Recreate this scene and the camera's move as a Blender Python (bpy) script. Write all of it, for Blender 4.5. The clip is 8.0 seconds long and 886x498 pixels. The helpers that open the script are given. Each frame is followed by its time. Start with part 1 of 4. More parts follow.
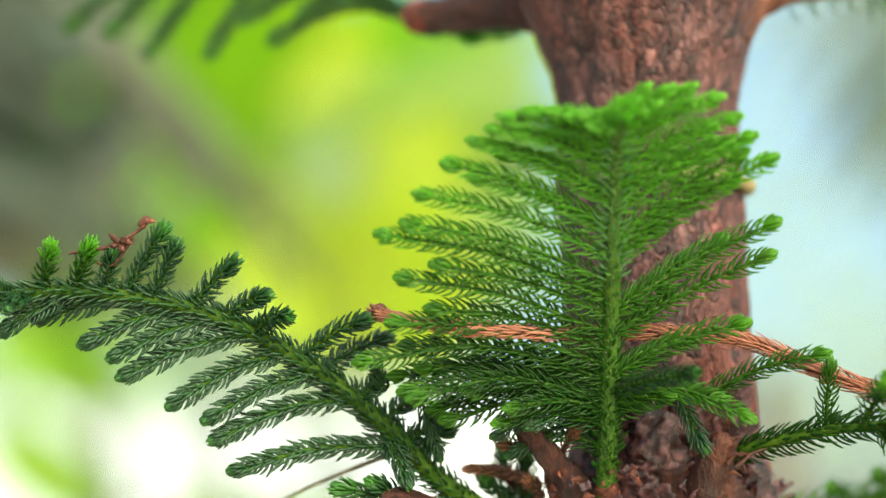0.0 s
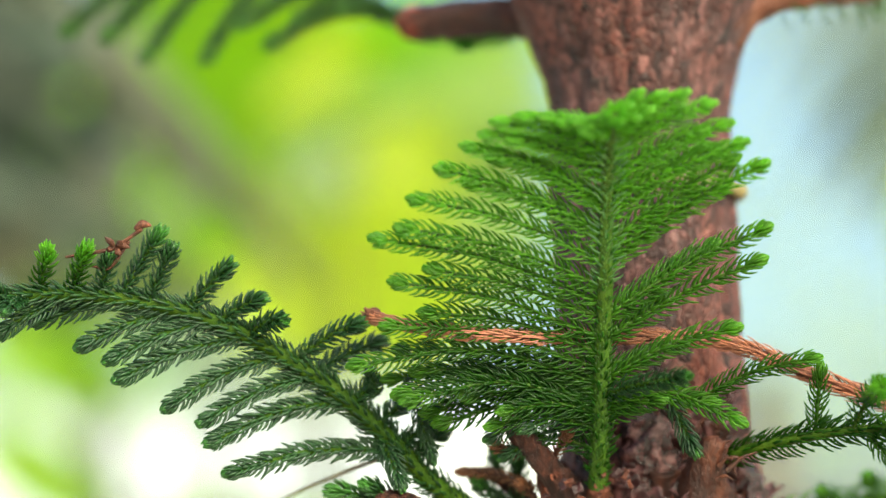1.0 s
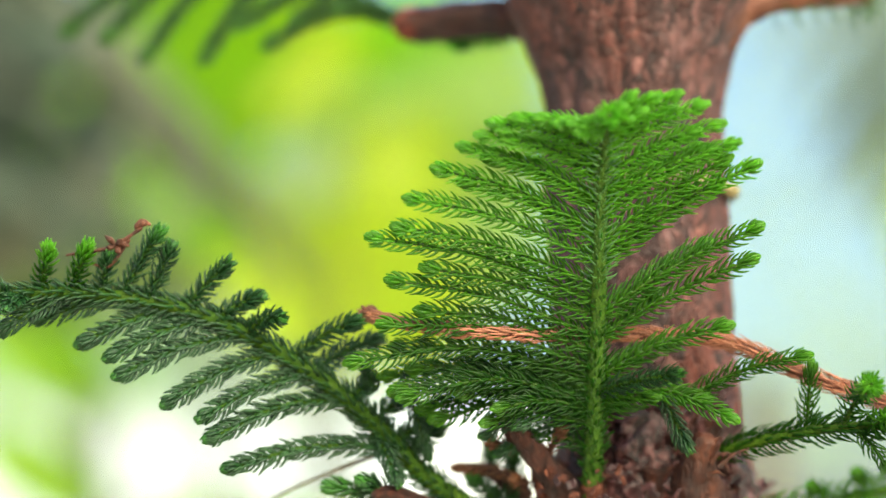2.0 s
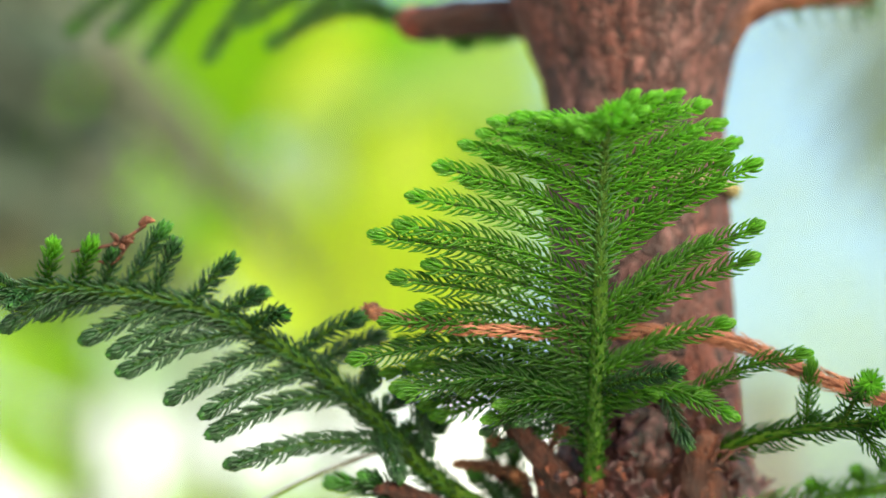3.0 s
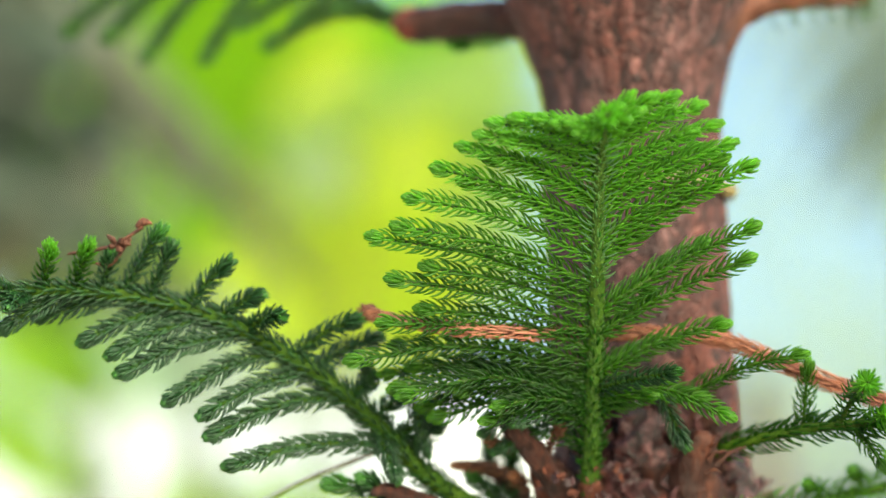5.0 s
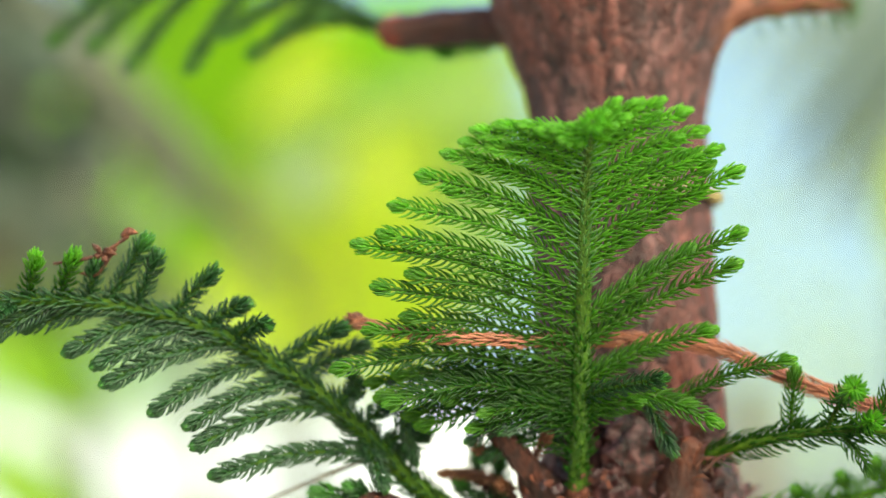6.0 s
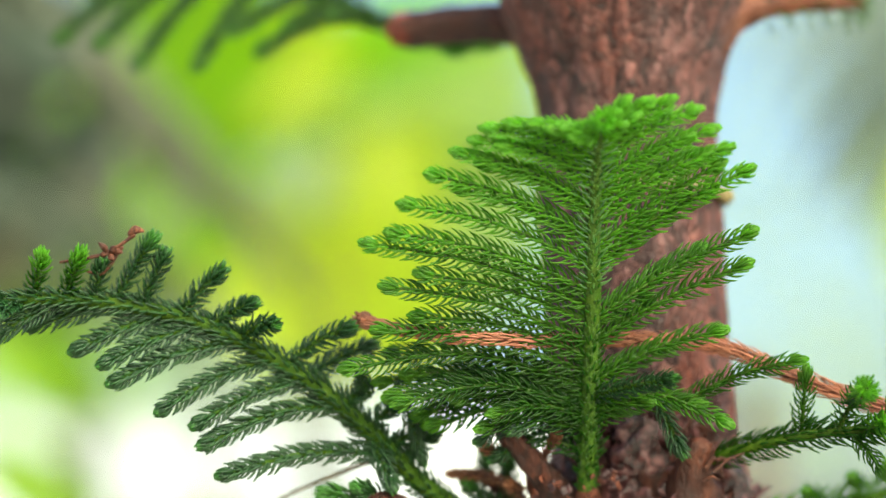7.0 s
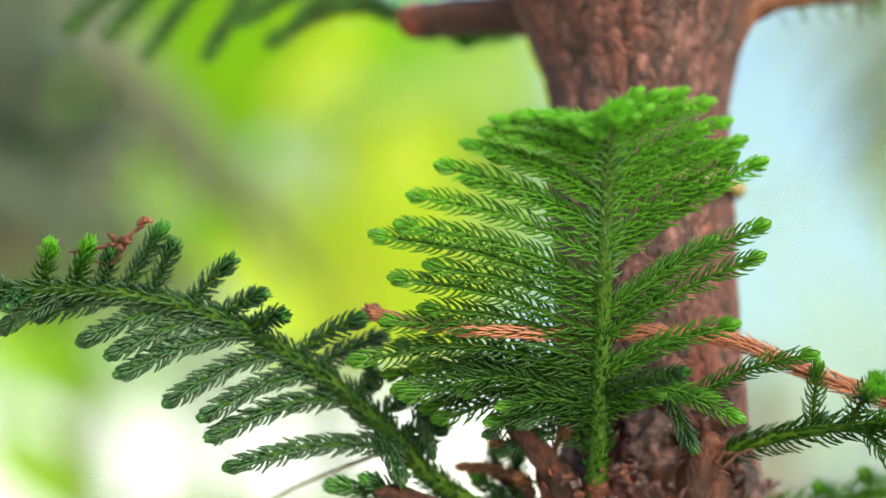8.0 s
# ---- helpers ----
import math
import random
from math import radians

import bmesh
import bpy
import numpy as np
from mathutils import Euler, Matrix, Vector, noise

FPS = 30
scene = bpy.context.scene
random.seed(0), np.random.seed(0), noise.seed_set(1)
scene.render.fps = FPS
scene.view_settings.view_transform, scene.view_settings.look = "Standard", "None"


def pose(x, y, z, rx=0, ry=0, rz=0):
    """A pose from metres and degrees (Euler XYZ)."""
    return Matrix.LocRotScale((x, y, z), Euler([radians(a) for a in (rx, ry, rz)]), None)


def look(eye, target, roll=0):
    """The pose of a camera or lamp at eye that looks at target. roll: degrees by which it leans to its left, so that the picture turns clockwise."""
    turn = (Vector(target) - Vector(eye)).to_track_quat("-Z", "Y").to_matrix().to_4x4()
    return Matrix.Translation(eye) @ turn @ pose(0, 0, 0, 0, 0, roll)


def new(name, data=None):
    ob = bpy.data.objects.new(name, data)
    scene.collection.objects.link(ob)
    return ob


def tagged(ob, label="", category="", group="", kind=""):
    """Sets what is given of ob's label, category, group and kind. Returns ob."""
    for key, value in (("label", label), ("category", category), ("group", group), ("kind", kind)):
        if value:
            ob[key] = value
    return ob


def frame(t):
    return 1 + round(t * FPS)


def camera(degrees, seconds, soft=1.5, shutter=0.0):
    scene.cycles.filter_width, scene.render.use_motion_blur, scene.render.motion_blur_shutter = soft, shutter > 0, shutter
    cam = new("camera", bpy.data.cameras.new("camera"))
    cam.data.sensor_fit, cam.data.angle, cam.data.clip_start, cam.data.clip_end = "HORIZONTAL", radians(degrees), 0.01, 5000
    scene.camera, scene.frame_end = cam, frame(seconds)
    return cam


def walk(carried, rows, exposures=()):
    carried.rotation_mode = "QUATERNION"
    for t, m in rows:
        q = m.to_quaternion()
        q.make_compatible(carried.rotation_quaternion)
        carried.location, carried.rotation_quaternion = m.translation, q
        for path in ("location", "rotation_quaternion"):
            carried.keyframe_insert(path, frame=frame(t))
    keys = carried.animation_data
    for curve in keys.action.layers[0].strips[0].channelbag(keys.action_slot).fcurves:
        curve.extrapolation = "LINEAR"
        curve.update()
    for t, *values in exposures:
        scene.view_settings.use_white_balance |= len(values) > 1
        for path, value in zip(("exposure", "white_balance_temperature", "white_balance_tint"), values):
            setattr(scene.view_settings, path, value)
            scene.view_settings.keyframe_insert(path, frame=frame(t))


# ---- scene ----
# Sight line: eye at (0, -1.2, 1.5), looking 8 degrees up. Rows: seconds, yaw, pitch, roll, way ahead.
STEER = [
    (0.0, 0.364, -0.077, -0.15, 0.0386),
    (0.5, 0.496, -0.112, 0.11, 0.0319),
    (1.0, 0.204, 0.035, -0.03, 0.0293),
    (1.5, 0.098, 0.031, -0.06, 0.0197),
    (3.0, 0.159, -0.060, 0.20, 0.0068),
    (3.5, -0.000, 0.000, 0.00, 0.0000),
    (4.0, 0.105, -0.041, 0.07, 0.0011),
    (5.5, 0.026, 0.017, -0.00, 0.0077),
    (6.0, -0.277, 0.171, -0.32, 0.0075),
    (6.5, -0.231, 0.255, -0.40, 0.0117),
    (7.0, -0.056, 0.146, -0.21, 0.0157),
    (7.5, 0.151, -0.020, 0.08, 0.0190),
    (8.0, 0.204, -0.058, 0.13, 0.0211)
]


def sight(yaw, pitch, roll, ahead):
    ahead_y, ahead_z = math.cos(radians(8)), math.sin(radians(8))
    return pose(0, -1.2 + ahead * ahead_y, 1.5 + ahead * ahead_z, 98 + pitch, 0, yaw) @ pose(0, 0, 0, 0, 0, roll)


cam = camera(22.18, 8.0, 1.5)
cam.data.dof.use_dof = True
cam.data.dof.focus_distance = 1.161
cam.data.dof.aperture_fstop = 1.8
walk(cam, [(t, sight(*turn)) for t, *turn in STEER], [(0.0, 1.17, 6900, -11), (8.0, 1.17, 6900, -11)])

# ---------------------------------------------------------------- light
SUN_ELEVATION, SUN_TURN = 36, 150
world = bpy.data.worlds.new("sky")
scene.world = world
world.use_nodes = True
wn = world.node_tree
wn.nodes.clear()
w_out = wn.nodes.new("ShaderNodeOutputWorld")
w_bg = wn.nodes.new("ShaderNodeBackground")
w_sky = wn.nodes.new("ShaderNodeTexSky")
w_sky.sky_type = 'NISHITA'
w_sky.sun_disc = False
w_sky.sun_elevation = radians(SUN_ELEVATION)
w_sky.sun_rotation = radians(SUN_TURN)
w_sky.air_density, w_sky.dust_density, w_sky.ozone_density = 0.75, 3.5, 0.4
w_bg.inputs["Strength"].default_value = 0.13
wn.links.new(w_sky.outputs[0], w_bg.inputs[0])
wn.links.new(w_bg.outputs[0], w_out.inputs[0])

sun_data = bpy.data.lights.new("sun", 'SUN')
sun_data.energy, sun_data.angle, sun_data.color = 2.7, radians(75), (1.0, 0.925, 0.83)
sun = new("sun", sun_data)
sun_from = Vector((math.sin(radians(SUN_TURN)) * math.cos(radians(SUN_ELEVATION)),
                   math.cos(radians(SUN_TURN)) * math.cos(radians(SUN_ELEVATION)),
                   math.sin(radians(SUN_ELEVATION))))
sun.matrix_world = look(sun_from * 30, (0, 0, 0))


# ---------------------------------------------------------------- materials
def material(name):
    m = bpy.data.materials.new(name)
    m.use_nodes = True
    nt = m.node_tree
    return m, nt, nt.nodes["Principled BSDF"], nt.nodes["Material Output"]


def ramp(nt, source, stops):
    r = nt.nodes.new("ShaderNodeValToRGB")
    e = r.color_ramp.elements
    while len(e) < len(stops):
        e.new(0.5)
    for k, (p, c) in zip(e, stops):
        k.position, k.color = p, (*c, 1)
    nt.links.new(source, r.inputs[0])
    return r.outputs[0]


def grain(nt, scale, detail=4.0, stretch=(1, 1, 1), rough=0.6):
    tc = nt.nodes.new("ShaderNodeTexCoord")
    mp = nt.nodes.new("ShaderNodeMapping")
    mp.inputs["Scale"].default_value = stretch
    nz = nt.nodes.new("ShaderNodeTexNoise")
    nz.inputs["Scale"].default_value, nz.inputs["Detail"].default_value = scale, detail
    nz.inputs["Roughness"].default_value = rough
    nt.links.new(tc.outputs["Object"], mp.inputs[0])
    nt.links.new(mp.outputs[0], nz.inputs["Vector"])
    return nz.outputs["Fac"]


def bump(nt, bsdf, height, strength, distance):
    b = nt.nodes.new("ShaderNodeBump")
    b.inputs["Strength"].default_value, b.inputs["Distance"].default_value = strength, distance
    nt.links.new(height, b.inputs["Height"])
    nt.links.new(b.outputs[0], bsdf.inputs["Normal"])


def mix(nt, fac, a, b, mode='MIX'):
    m = nt.nodes.new("ShaderNodeMix")
    m.data_type, m.blend_type = 'RGBA', mode
    for value, socket in ((fac, m.inputs[0]), (a, m.inputs[6]), (b, m.inputs[7])):
        if isinstance(value, (int, float)):
            socket.default_value = value
        elif isinstance(value, tuple):
            socket.default_value = (*value, 1)
        else:
            nt.links.new(value, socket)
    return m.outputs[2]


def needle_material(name, old, fresh, rough=0.38, through_light=0.25):
    """Needles: darker old growth, paler young growth, a little light through them."""
    m, nt, bsdf, out = material(name)
    at_node = nt.nodes.new("ShaderNodeAttribute")
    at_node.attribute_name = "young"
    base = mix(nt, at_node.outputs["Fac"], old, fresh)
    geo = nt.nodes.new("ShaderNodeNewGeometry")
    shade = ramp(nt, geo.outputs["Random Per Island"], [(0, (0.78, 0.82, 0.76)), (0.6, (1, 1, 1)), (1, (1.2, 1.14, 0.95))])
    base = mix(nt, 1.0, base, shade, 'MULTIPLY')
    base = mix(nt, 0.5, base, ramp(nt, grain(nt, 90), [(0.3, (0.78, 0.82, 0.78)), (0.7, (1.16, 1.12, 1.0))]), 'MULTIPLY')
    nt.links.new(base, bsdf.inputs["Base Color"])
    bsdf.inputs["Roughness"].default_value = rough
    tr = nt.nodes.new("ShaderNodeBsdfTranslucent")
    nt.links.new(mix(nt, 1.0, base, (1.5, 1.6, 0.5), 'MULTIPLY'), tr.inputs["Color"])
    ms = nt.nodes.new("ShaderNodeMixShader")
    ms.inputs[0].default_value = through_light
    nt.links.new(bsdf.outputs[0], ms.inputs[1])
    nt.links.new(tr.outputs[0], ms.inputs[2])
    nt.links.new(ms.outputs[0], out.inputs["Surface"])
    bump(nt, bsdf, grain(nt, 900, 2), 0.15, 0.0004)
    return m


def bark_material(name, dark, mid, light, scale=60, stretch=(1, 1, 0.35), rough=0.75, strength=0.9, gloss=0.5):
    m, nt, bsdf, out = material(name)
    coarse = grain(nt, scale, 5, stretch, 0.65)
    fine = grain(nt, scale * 5, 4, (1, 1, 0.6), 0.7)
    base = ramp(nt, coarse, [(0.3, dark), (0.5, mid), (0.72, light)])
    base = mix(nt, 0.55, base, ramp(nt, fine, [(0.3, (0.5, 0.48, 0.48)), (0.55, (1, 1, 1)), (0.8, (1.5, 1.45, 1.4))]), 'MULTIPLY')
    patches = ramp(nt, grain(nt, scale * 0.28, 3), [(0.35, (0.72, 0.74, 0.82)), (0.65, (1.15, 1.02, 0.94))])
    base = mix(nt, 0.8, base, patches, 'MULTIPLY')
    nt.links.new(base, bsdf.inputs["Base Color"])
    bsdf.inputs["Roughness"].default_value = rough
    bsdf.inputs["Specular IOR Level"].default_value = gloss
    add = nt.nodes.new("ShaderNodeMath")
    add.operation = 'MULTIPLY_ADD'
    add.inputs[1].default_value = 0.4
    nt.links.new(fine, add.inputs[0])
    nt.links.new(coarse, add.inputs[2])
    bump(nt, bsdf, add.outputs[0], strength, 0.004)
    return m


def plate_bark(name, dark, mid, light):
    """Bark of small upright scales with dark joints between them."""
    m, nt, bsdf, out = material(name)
    tc = nt.nodes.new("ShaderNodeTexCoord")
    mp = nt.nodes.new("ShaderNodeMapping")
    mp.inputs["Scale"].default_value = (1, 1, 0.62)
    nt.links.new(tc.outputs["Object"], mp.inputs[0])
    warp = nt.nodes.new("ShaderNodeTexNoise")
    warp.inputs["Scale"].default_value, warp.inputs["Detail"].default_value = 90, 3
    nt.links.new(mp.outputs[0], warp.inputs["Vector"])
    shift = nt.nodes.new("ShaderNodeVectorMath")
    shift.operation = 'MULTIPLY_ADD'
    shift.inputs[1].default_value = (0.02, 0.02, 0.02)
    nt.links.new(warp.outputs["Color"], shift.inputs[0])
    nt.links.new(mp.outputs[0], shift.inputs[2])
    cells = nt.nodes.new("ShaderNodeTexVoronoi")
    edges = nt.nodes.new("ShaderNodeTexVoronoi")
    edges.feature = 'DISTANCE_TO_EDGE'
    for v in (cells, edges):
        v.inputs["Scale"].default_value = 190
        nt.links.new(shift.outputs[0], v.inputs["Vector"])
    fine = grain(nt, 300, 4, (1, 1, 0.6), 0.7)
    tone = ramp(nt, cells.outputs["Color"], [(0.1, dark), (0.5, mid), (0.9, light)])
    tone = mix(nt, 0.75, tone, ramp(nt, fine, [(0.3, (0.35, 0.32, 0.32)), (0.52, (0.95, 0.95, 0.95)), (0.68, (1.8, 1.75, 1.75))]), 'MULTIPLY')
    joint = ramp(nt, edges.outputs["Distance"], [(0.0, (0.55, 0.5, 0.5)), (0.2, (1, 1, 1))])
    tone = mix(nt, 0.85, tone, joint, 'MULTIPLY')
    # Mottled bark, plus the tints of sky and sun put into its colour.
    big = ramp(nt, grain(nt, 16, 3, (1, 1, 0.35)), [(0.42, (0.86, 1.18, 1.55)), (0.58, (1.14, 0.92, 0.78))])
    tone = mix(nt, 0.9, tone, big, 'MULTIPLY')
    nt.links.new(tone, bsdf.inputs["Base Color"])
    bsdf.inputs["Roughness"].default_value = 0.6
    add = nt.nodes.new("ShaderNodeMath")
    add.operation = 'MULTIPLY_ADD'
    add.inputs[1].default_value = 0.5
    nt.links.new(fine, add.inputs[0])
    nt.links.new(joint, add.inputs[2])
    bump(nt, bsdf, add.outputs[0], 0.9, 0.0025)
    return m


def leaf_material(name, old, fresh, through_light=0.45, rough=0.45):
    m, nt, bsdf, out = material(name)
    info = nt.nodes.new("ShaderNodeObjectInfo")
    base = mix(nt, info.outputs["Random"], old, fresh)
    base = mix(nt, 0.6, base, ramp(nt, grain(nt, 6, 4, (1, 1, 1)), [(0.3, (0.7, 0.72, 0.6)), (0.7, (1.2, 1.15, 1.1))]), 'MULTIPLY')
    nt.links.new(base, bsdf.inputs["Base Color"])
    bsdf.inputs["Roughness"].default_value = rough
    tr = nt.nodes.new("ShaderNodeBsdfTranslucent")
    nt.links.new(mix(nt, 1.0, base, (1.6, 1.6, 0.6), 'MULTIPLY'), tr.inputs["Color"])
    ms = nt.nodes.new("ShaderNodeMixShader")
    ms.inputs[0].default_value = through_light
    nt.links.new(bsdf.outputs[0], ms.inputs[1])
    nt.links.new(tr.outputs[0], ms.inputs[2])
    nt.links.new(ms.outputs[0], out.inputs["Surface"])
    bump(nt, bsdf, grain(nt, 40, 3), 0.3, 0.004)
    return m


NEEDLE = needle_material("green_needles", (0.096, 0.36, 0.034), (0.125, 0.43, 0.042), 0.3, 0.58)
# The pale end is also raised against the shade under the fan's top.
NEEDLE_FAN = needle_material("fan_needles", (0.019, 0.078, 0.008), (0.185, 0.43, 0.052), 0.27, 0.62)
NEEDLE_SILVER = needle_material("silvery_needles", (0.20, 0.36, 0.18), (0.30, 0.48, 0.27), 0.2, 0.45)
SCALES = needle_material("stem_scales", (0.028, 0.085, 0.005), (0.165, 0.285, 0.055), 0.32, 0.35)
# Darker copy of the needles; the upper whorl's shade is in its colour.
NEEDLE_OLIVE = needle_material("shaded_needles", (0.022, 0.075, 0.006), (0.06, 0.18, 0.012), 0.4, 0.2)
NEEDLE_MID = needle_material("mature_needles", (0.032, 0.142, 0.012), (0.09, 0.33, 0.024), 0.36, 0.42)
NEEDLE_DARK = needle_material("old_needles", (0.011, 0.044, 0.012), (0.055, 0.20, 0.020), 0.42, 0.14)
STEM = bark_material("green_stem", (0.036, 0.095, 0.006), (0.050, 0.122, 0.008), (0.082, 0.158, 0.014), 200, (1, 1, 0.8), 0.45, 0.4, 0.3)
STEM_DARK = bark_material("old_green_stem", (0.026, 0.068, 0.004), (0.043, 0.098, 0.006), (0.068, 0.125, 0.010), 150, (1, 1, 0.5), 0.6, 0.4, 0.15)
BARK = plate_bark("trunk_bark", (0.024, 0.0065, 0.0050), (0.105, 0.0255, 0.0170), (0.205, 0.069, 0.051))
# These two barks are also darkened for the shade under the fan.
BARK_DARK = bark_material("dark_bark", (0.014, 0.003, 0.0015), (0.052, 0.012, 0.006), (0.14, 0.040, 0.021), 230, (1, 1, 0.4), 0.5, 1.0)
BARK_PEEL = bark_material("peeling_bark", (0.010, 0.0025, 0.003), (0.055, 0.017, 0.019), (0.24, 0.115, 0.120), 110, (1, 1, 0.7), 0.3, 0.5, 0.45)
BARK_PALE = bark_material("glossy_bark", (0.006, 0.0016, 0.0018), (0.050, 0.014, 0.014), (0.30, 0.135, 0.135), 120, (1, 1, 0.6), 0.16, 0.7, 0.7)
DRY = needle_material("dry_needles", (0.33, 0.11, 0.065), (0.58, 0.24, 0.155), 0.55, 0.12)
DRY_BUD = bark_material("dry_bud", (0.05, 0.016, 0.009), (0.15, 0.050, 0.028), (0.33, 0.14, 0.085), 200, (1, 1, 1), 0.6, 0.5)
COLLAR = bark_material("orange_bark", (0.03, 0.007, 0.004), (0.12, 0.028, 0.012), (0.27, 0.085, 0.045), 220, (1, 1, 1), 0.6, 0.8)
STUMP = bark_material("stump_bark", (0.007, 0.002, 0.001), (0.050, 0.011, 0.004), (0.15, 0.040, 0.014), 90, (1, 1, 0.35), 0.5, 1.0)
DEAD = needle_material("dead_needles", (0.12, 0.045, 0.022), (0.26, 0.11, 0.06), 0.6, 0.1)
RUST = bark_material("rusty_bark", (0.045, 0.012, 0.006), (0.14, 0.042, 0.020), (0.26, 0.10, 0.055), 90, (1, 1, 1), 0.65, 0.8)
CUT = bark_material("red_inner_bark", (0.11, 0.020, 0.012), (0.24, 0.048, 0.027), (0.34, 0.10, 0.06), 90, (1, 1, 1), 0.65, 0.8)
DRY_TWIG = bark_material("withered_twig", (0.022, 0.006, 0.003), (0.090, 0.025, 0.010), (0.21, 0.072, 0.035), 200, (1, 1, 1), 0.6, 0.5)
TWIG = bark_material("grey_twig", (0.10, 0.09, 0.06), (0.18, 0.16, 0.11), (0.28, 0.25, 0.18), 150)
SCAR = bark_material("olive_scar", (0.18, 0.15, 0.05), (0.34, 0.28, 0.11), (0.48, 0.42, 0.21), 120, (1, 1, 1))
# Leaves lit by the sun: its yellow is put into the colour.
LEAF_SUN = leaf_material("sunlit_leaf", (0.39, 0.53, 0.03), (0.48, 0.57, 0.04))
LEAF_GREEN = leaf_material("green_leaf", (0.15, 0.35, 0.006), (0.26, 0.44, 0.01))
LEAF_PALE = leaf_material("pale_leaf", (0.19, 0.31, 0.065), (0.26, 0.36, 0.10))
# Pale leaf colour that paints bright gaps in the foliage.
LEAF_GAP = leaf_material("bright_gap_leaf", (0.27, 0.36, 0.20), (0.34, 0.42, 0.27))
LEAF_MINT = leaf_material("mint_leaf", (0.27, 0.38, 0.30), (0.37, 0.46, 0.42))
LEAF_OLIVE = leaf_material("olive_leaf", (0.105, 0.15, 0.045), (0.18, 0.24, 0.085), 0.35)
# A second sunlit tone, sunlight again painted as yellow.
LEAF_YELLOW = leaf_material("yellow_leaf", (0.36, 0.45, 0.035), (0.43, 0.50, 0.05))
# Grey-green frond colour with the haze already mixed in.
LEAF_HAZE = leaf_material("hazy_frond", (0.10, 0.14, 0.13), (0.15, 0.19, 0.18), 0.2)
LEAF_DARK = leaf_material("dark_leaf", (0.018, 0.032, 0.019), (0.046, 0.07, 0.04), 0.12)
LIMB = bark_material("grey_limb", (0.050, 0.060, 0.032), (0.095, 0.108, 0.062), (0.155, 0.168, 0.105), 14)
PLASTER = bark_material("white_plaster", (0.58, 0.66, 0.73), (0.64, 0.72, 0.79), (0.70, 0.77, 0.83), 2, (1, 1, 1), 0.8, 0.1)
DEAD_WOOD = bark_material("weathered_wood", (0.09, 0.07, 0.06), (0.16, 0.13, 0.11), (0.24, 0.20, 0.17), 14)
MOSSY = bark_material("mossy_bark", (0.03, 0.036, 0.026), (0.058, 0.068, 0.048), (0.10, 0.115, 0.085), 14)
# Ground out of view, made pale so it bounces light up under the fan.
PALE_GROUND = bark_material("bounce_ground", (0.34, 0.315, 0.26), (0.43, 0.40, 0.34), (0.51, 0.48, 0.41), 3, (1, 1, 1), 0.9)


# ---------------------------------------------------------------- mesh helpers
def mesh_object(name, verts, faces, mats, parent=None, label="", young=None, face_mats=None, smooth=True):
    me = bpy.data.meshes.new(name)
    me.from_pydata([tuple(v) for v in verts], [], faces)
    for m in mats:
        me.materials.append(m)
    if face_mats is not None:
        me.polygons.foreach_set("material_index", list(face_mats))
    if smooth:
        me.polygons.foreach_set("use_smooth", [True] * len(faces))
    if young is not None:
        layer = me.attributes.new("young", 'FLOAT', 'POINT')
        layer.data.foreach_set("value", [float(q) for q in young])
    me.update()
    ob = new(name, me)
    ob.parent = parent
    if parent is not None and parent.parent is None:
        ob.matrix_parent_inverse = Matrix.Translation(-parent.location)
    if label:
        tagged(ob, label)
    return ob


def smooth_line(points, count):
    """Catmull-Rom line through a few points, evenly sampled."""
    p = np.array(points, float)
    p = np.vstack([2 * p[0] - p[1], p, 2 * p[-1] - p[-2]])
    fine = []
    for i in range(1, len(p) - 2):
        for t in np.linspace(0, 1, 24, endpoint=False):
            a, b, c, d = p[i - 1], p[i], p[i + 1], p[i + 2]
            fine.append(0.5 * (2 * b + (c - a) * t + (2 * a - 5 * b + 4 * c - d) * t * t + (3 * b - a - 3 * c + d) * t ** 3))
    fine.append(p[-2])
    fine = np.array(fine)
    run = np.r_[0, np.cumsum(np.linalg.norm(np.diff(fine, axis=0), axis=1))]
    want = np.linspace(0, run[-1], count)
    return np.stack([np.interp(want, run, fine[:, k]) for k in range(3)], 1), run[-1]


def frames_along(line):
    tang = np.gradient(line, axis=0)
    tang /= np.linalg.norm(tang, axis=1)[:, None]
    side = np.cross(tang[0], (0.3, 0.2, 1.0))
    sides = []
    for t in tang:
        side = side - t * np.dot(side, t)
        side = side / np.linalg.norm(side)
        sides.append(side)
    sides = np.array(sides)
    return tang, sides, np.cross(tang, sides)


def tube(line, radii, around=8, rough=0.0, rng=None, cap=True, ridge=0.0):
    tang, s, u = frames_along(line)
    n = len(line)
    verts, faces = [], []
    for i in range(n):
        for k in range(around):
            a = 2 * math.pi * k / around
            r = radii[i] * (1 + (rng.uniform(-rough, rough) if rough else 0))
            if ridge:
                r *= 1 + ridge * noise.fractal((4.5 * math.cos(a) + n, 4.5 * math.sin(a), i * 0.035), 0.8, 2.0, 3)
            verts.append(line[i] + r * (math.cos(a) * s[i] + math.sin(a) * u[i]))
    for i in range(n - 1):
        for k in range(around):
            k2 = (k + 1) % around
            faces.append((i * around + k, i * around + k2, (i + 1) * around + k2, (i + 1) * around + k))
    if cap:
        verts.append(line[-1] + tang[-1] * radii[-1] * 0.6)
        verts.append(line[0] - tang[0] * radii[0] * 0.3)
        a, b = len(verts) - 2, len(verts) - 1
        for k in range(around):
            k2 = (k + 1) % around
            faces.append(((n - 1) * around + k, (n - 1) * around + k2, a))
            faces.append((k2, k, b))
    return verts, faces


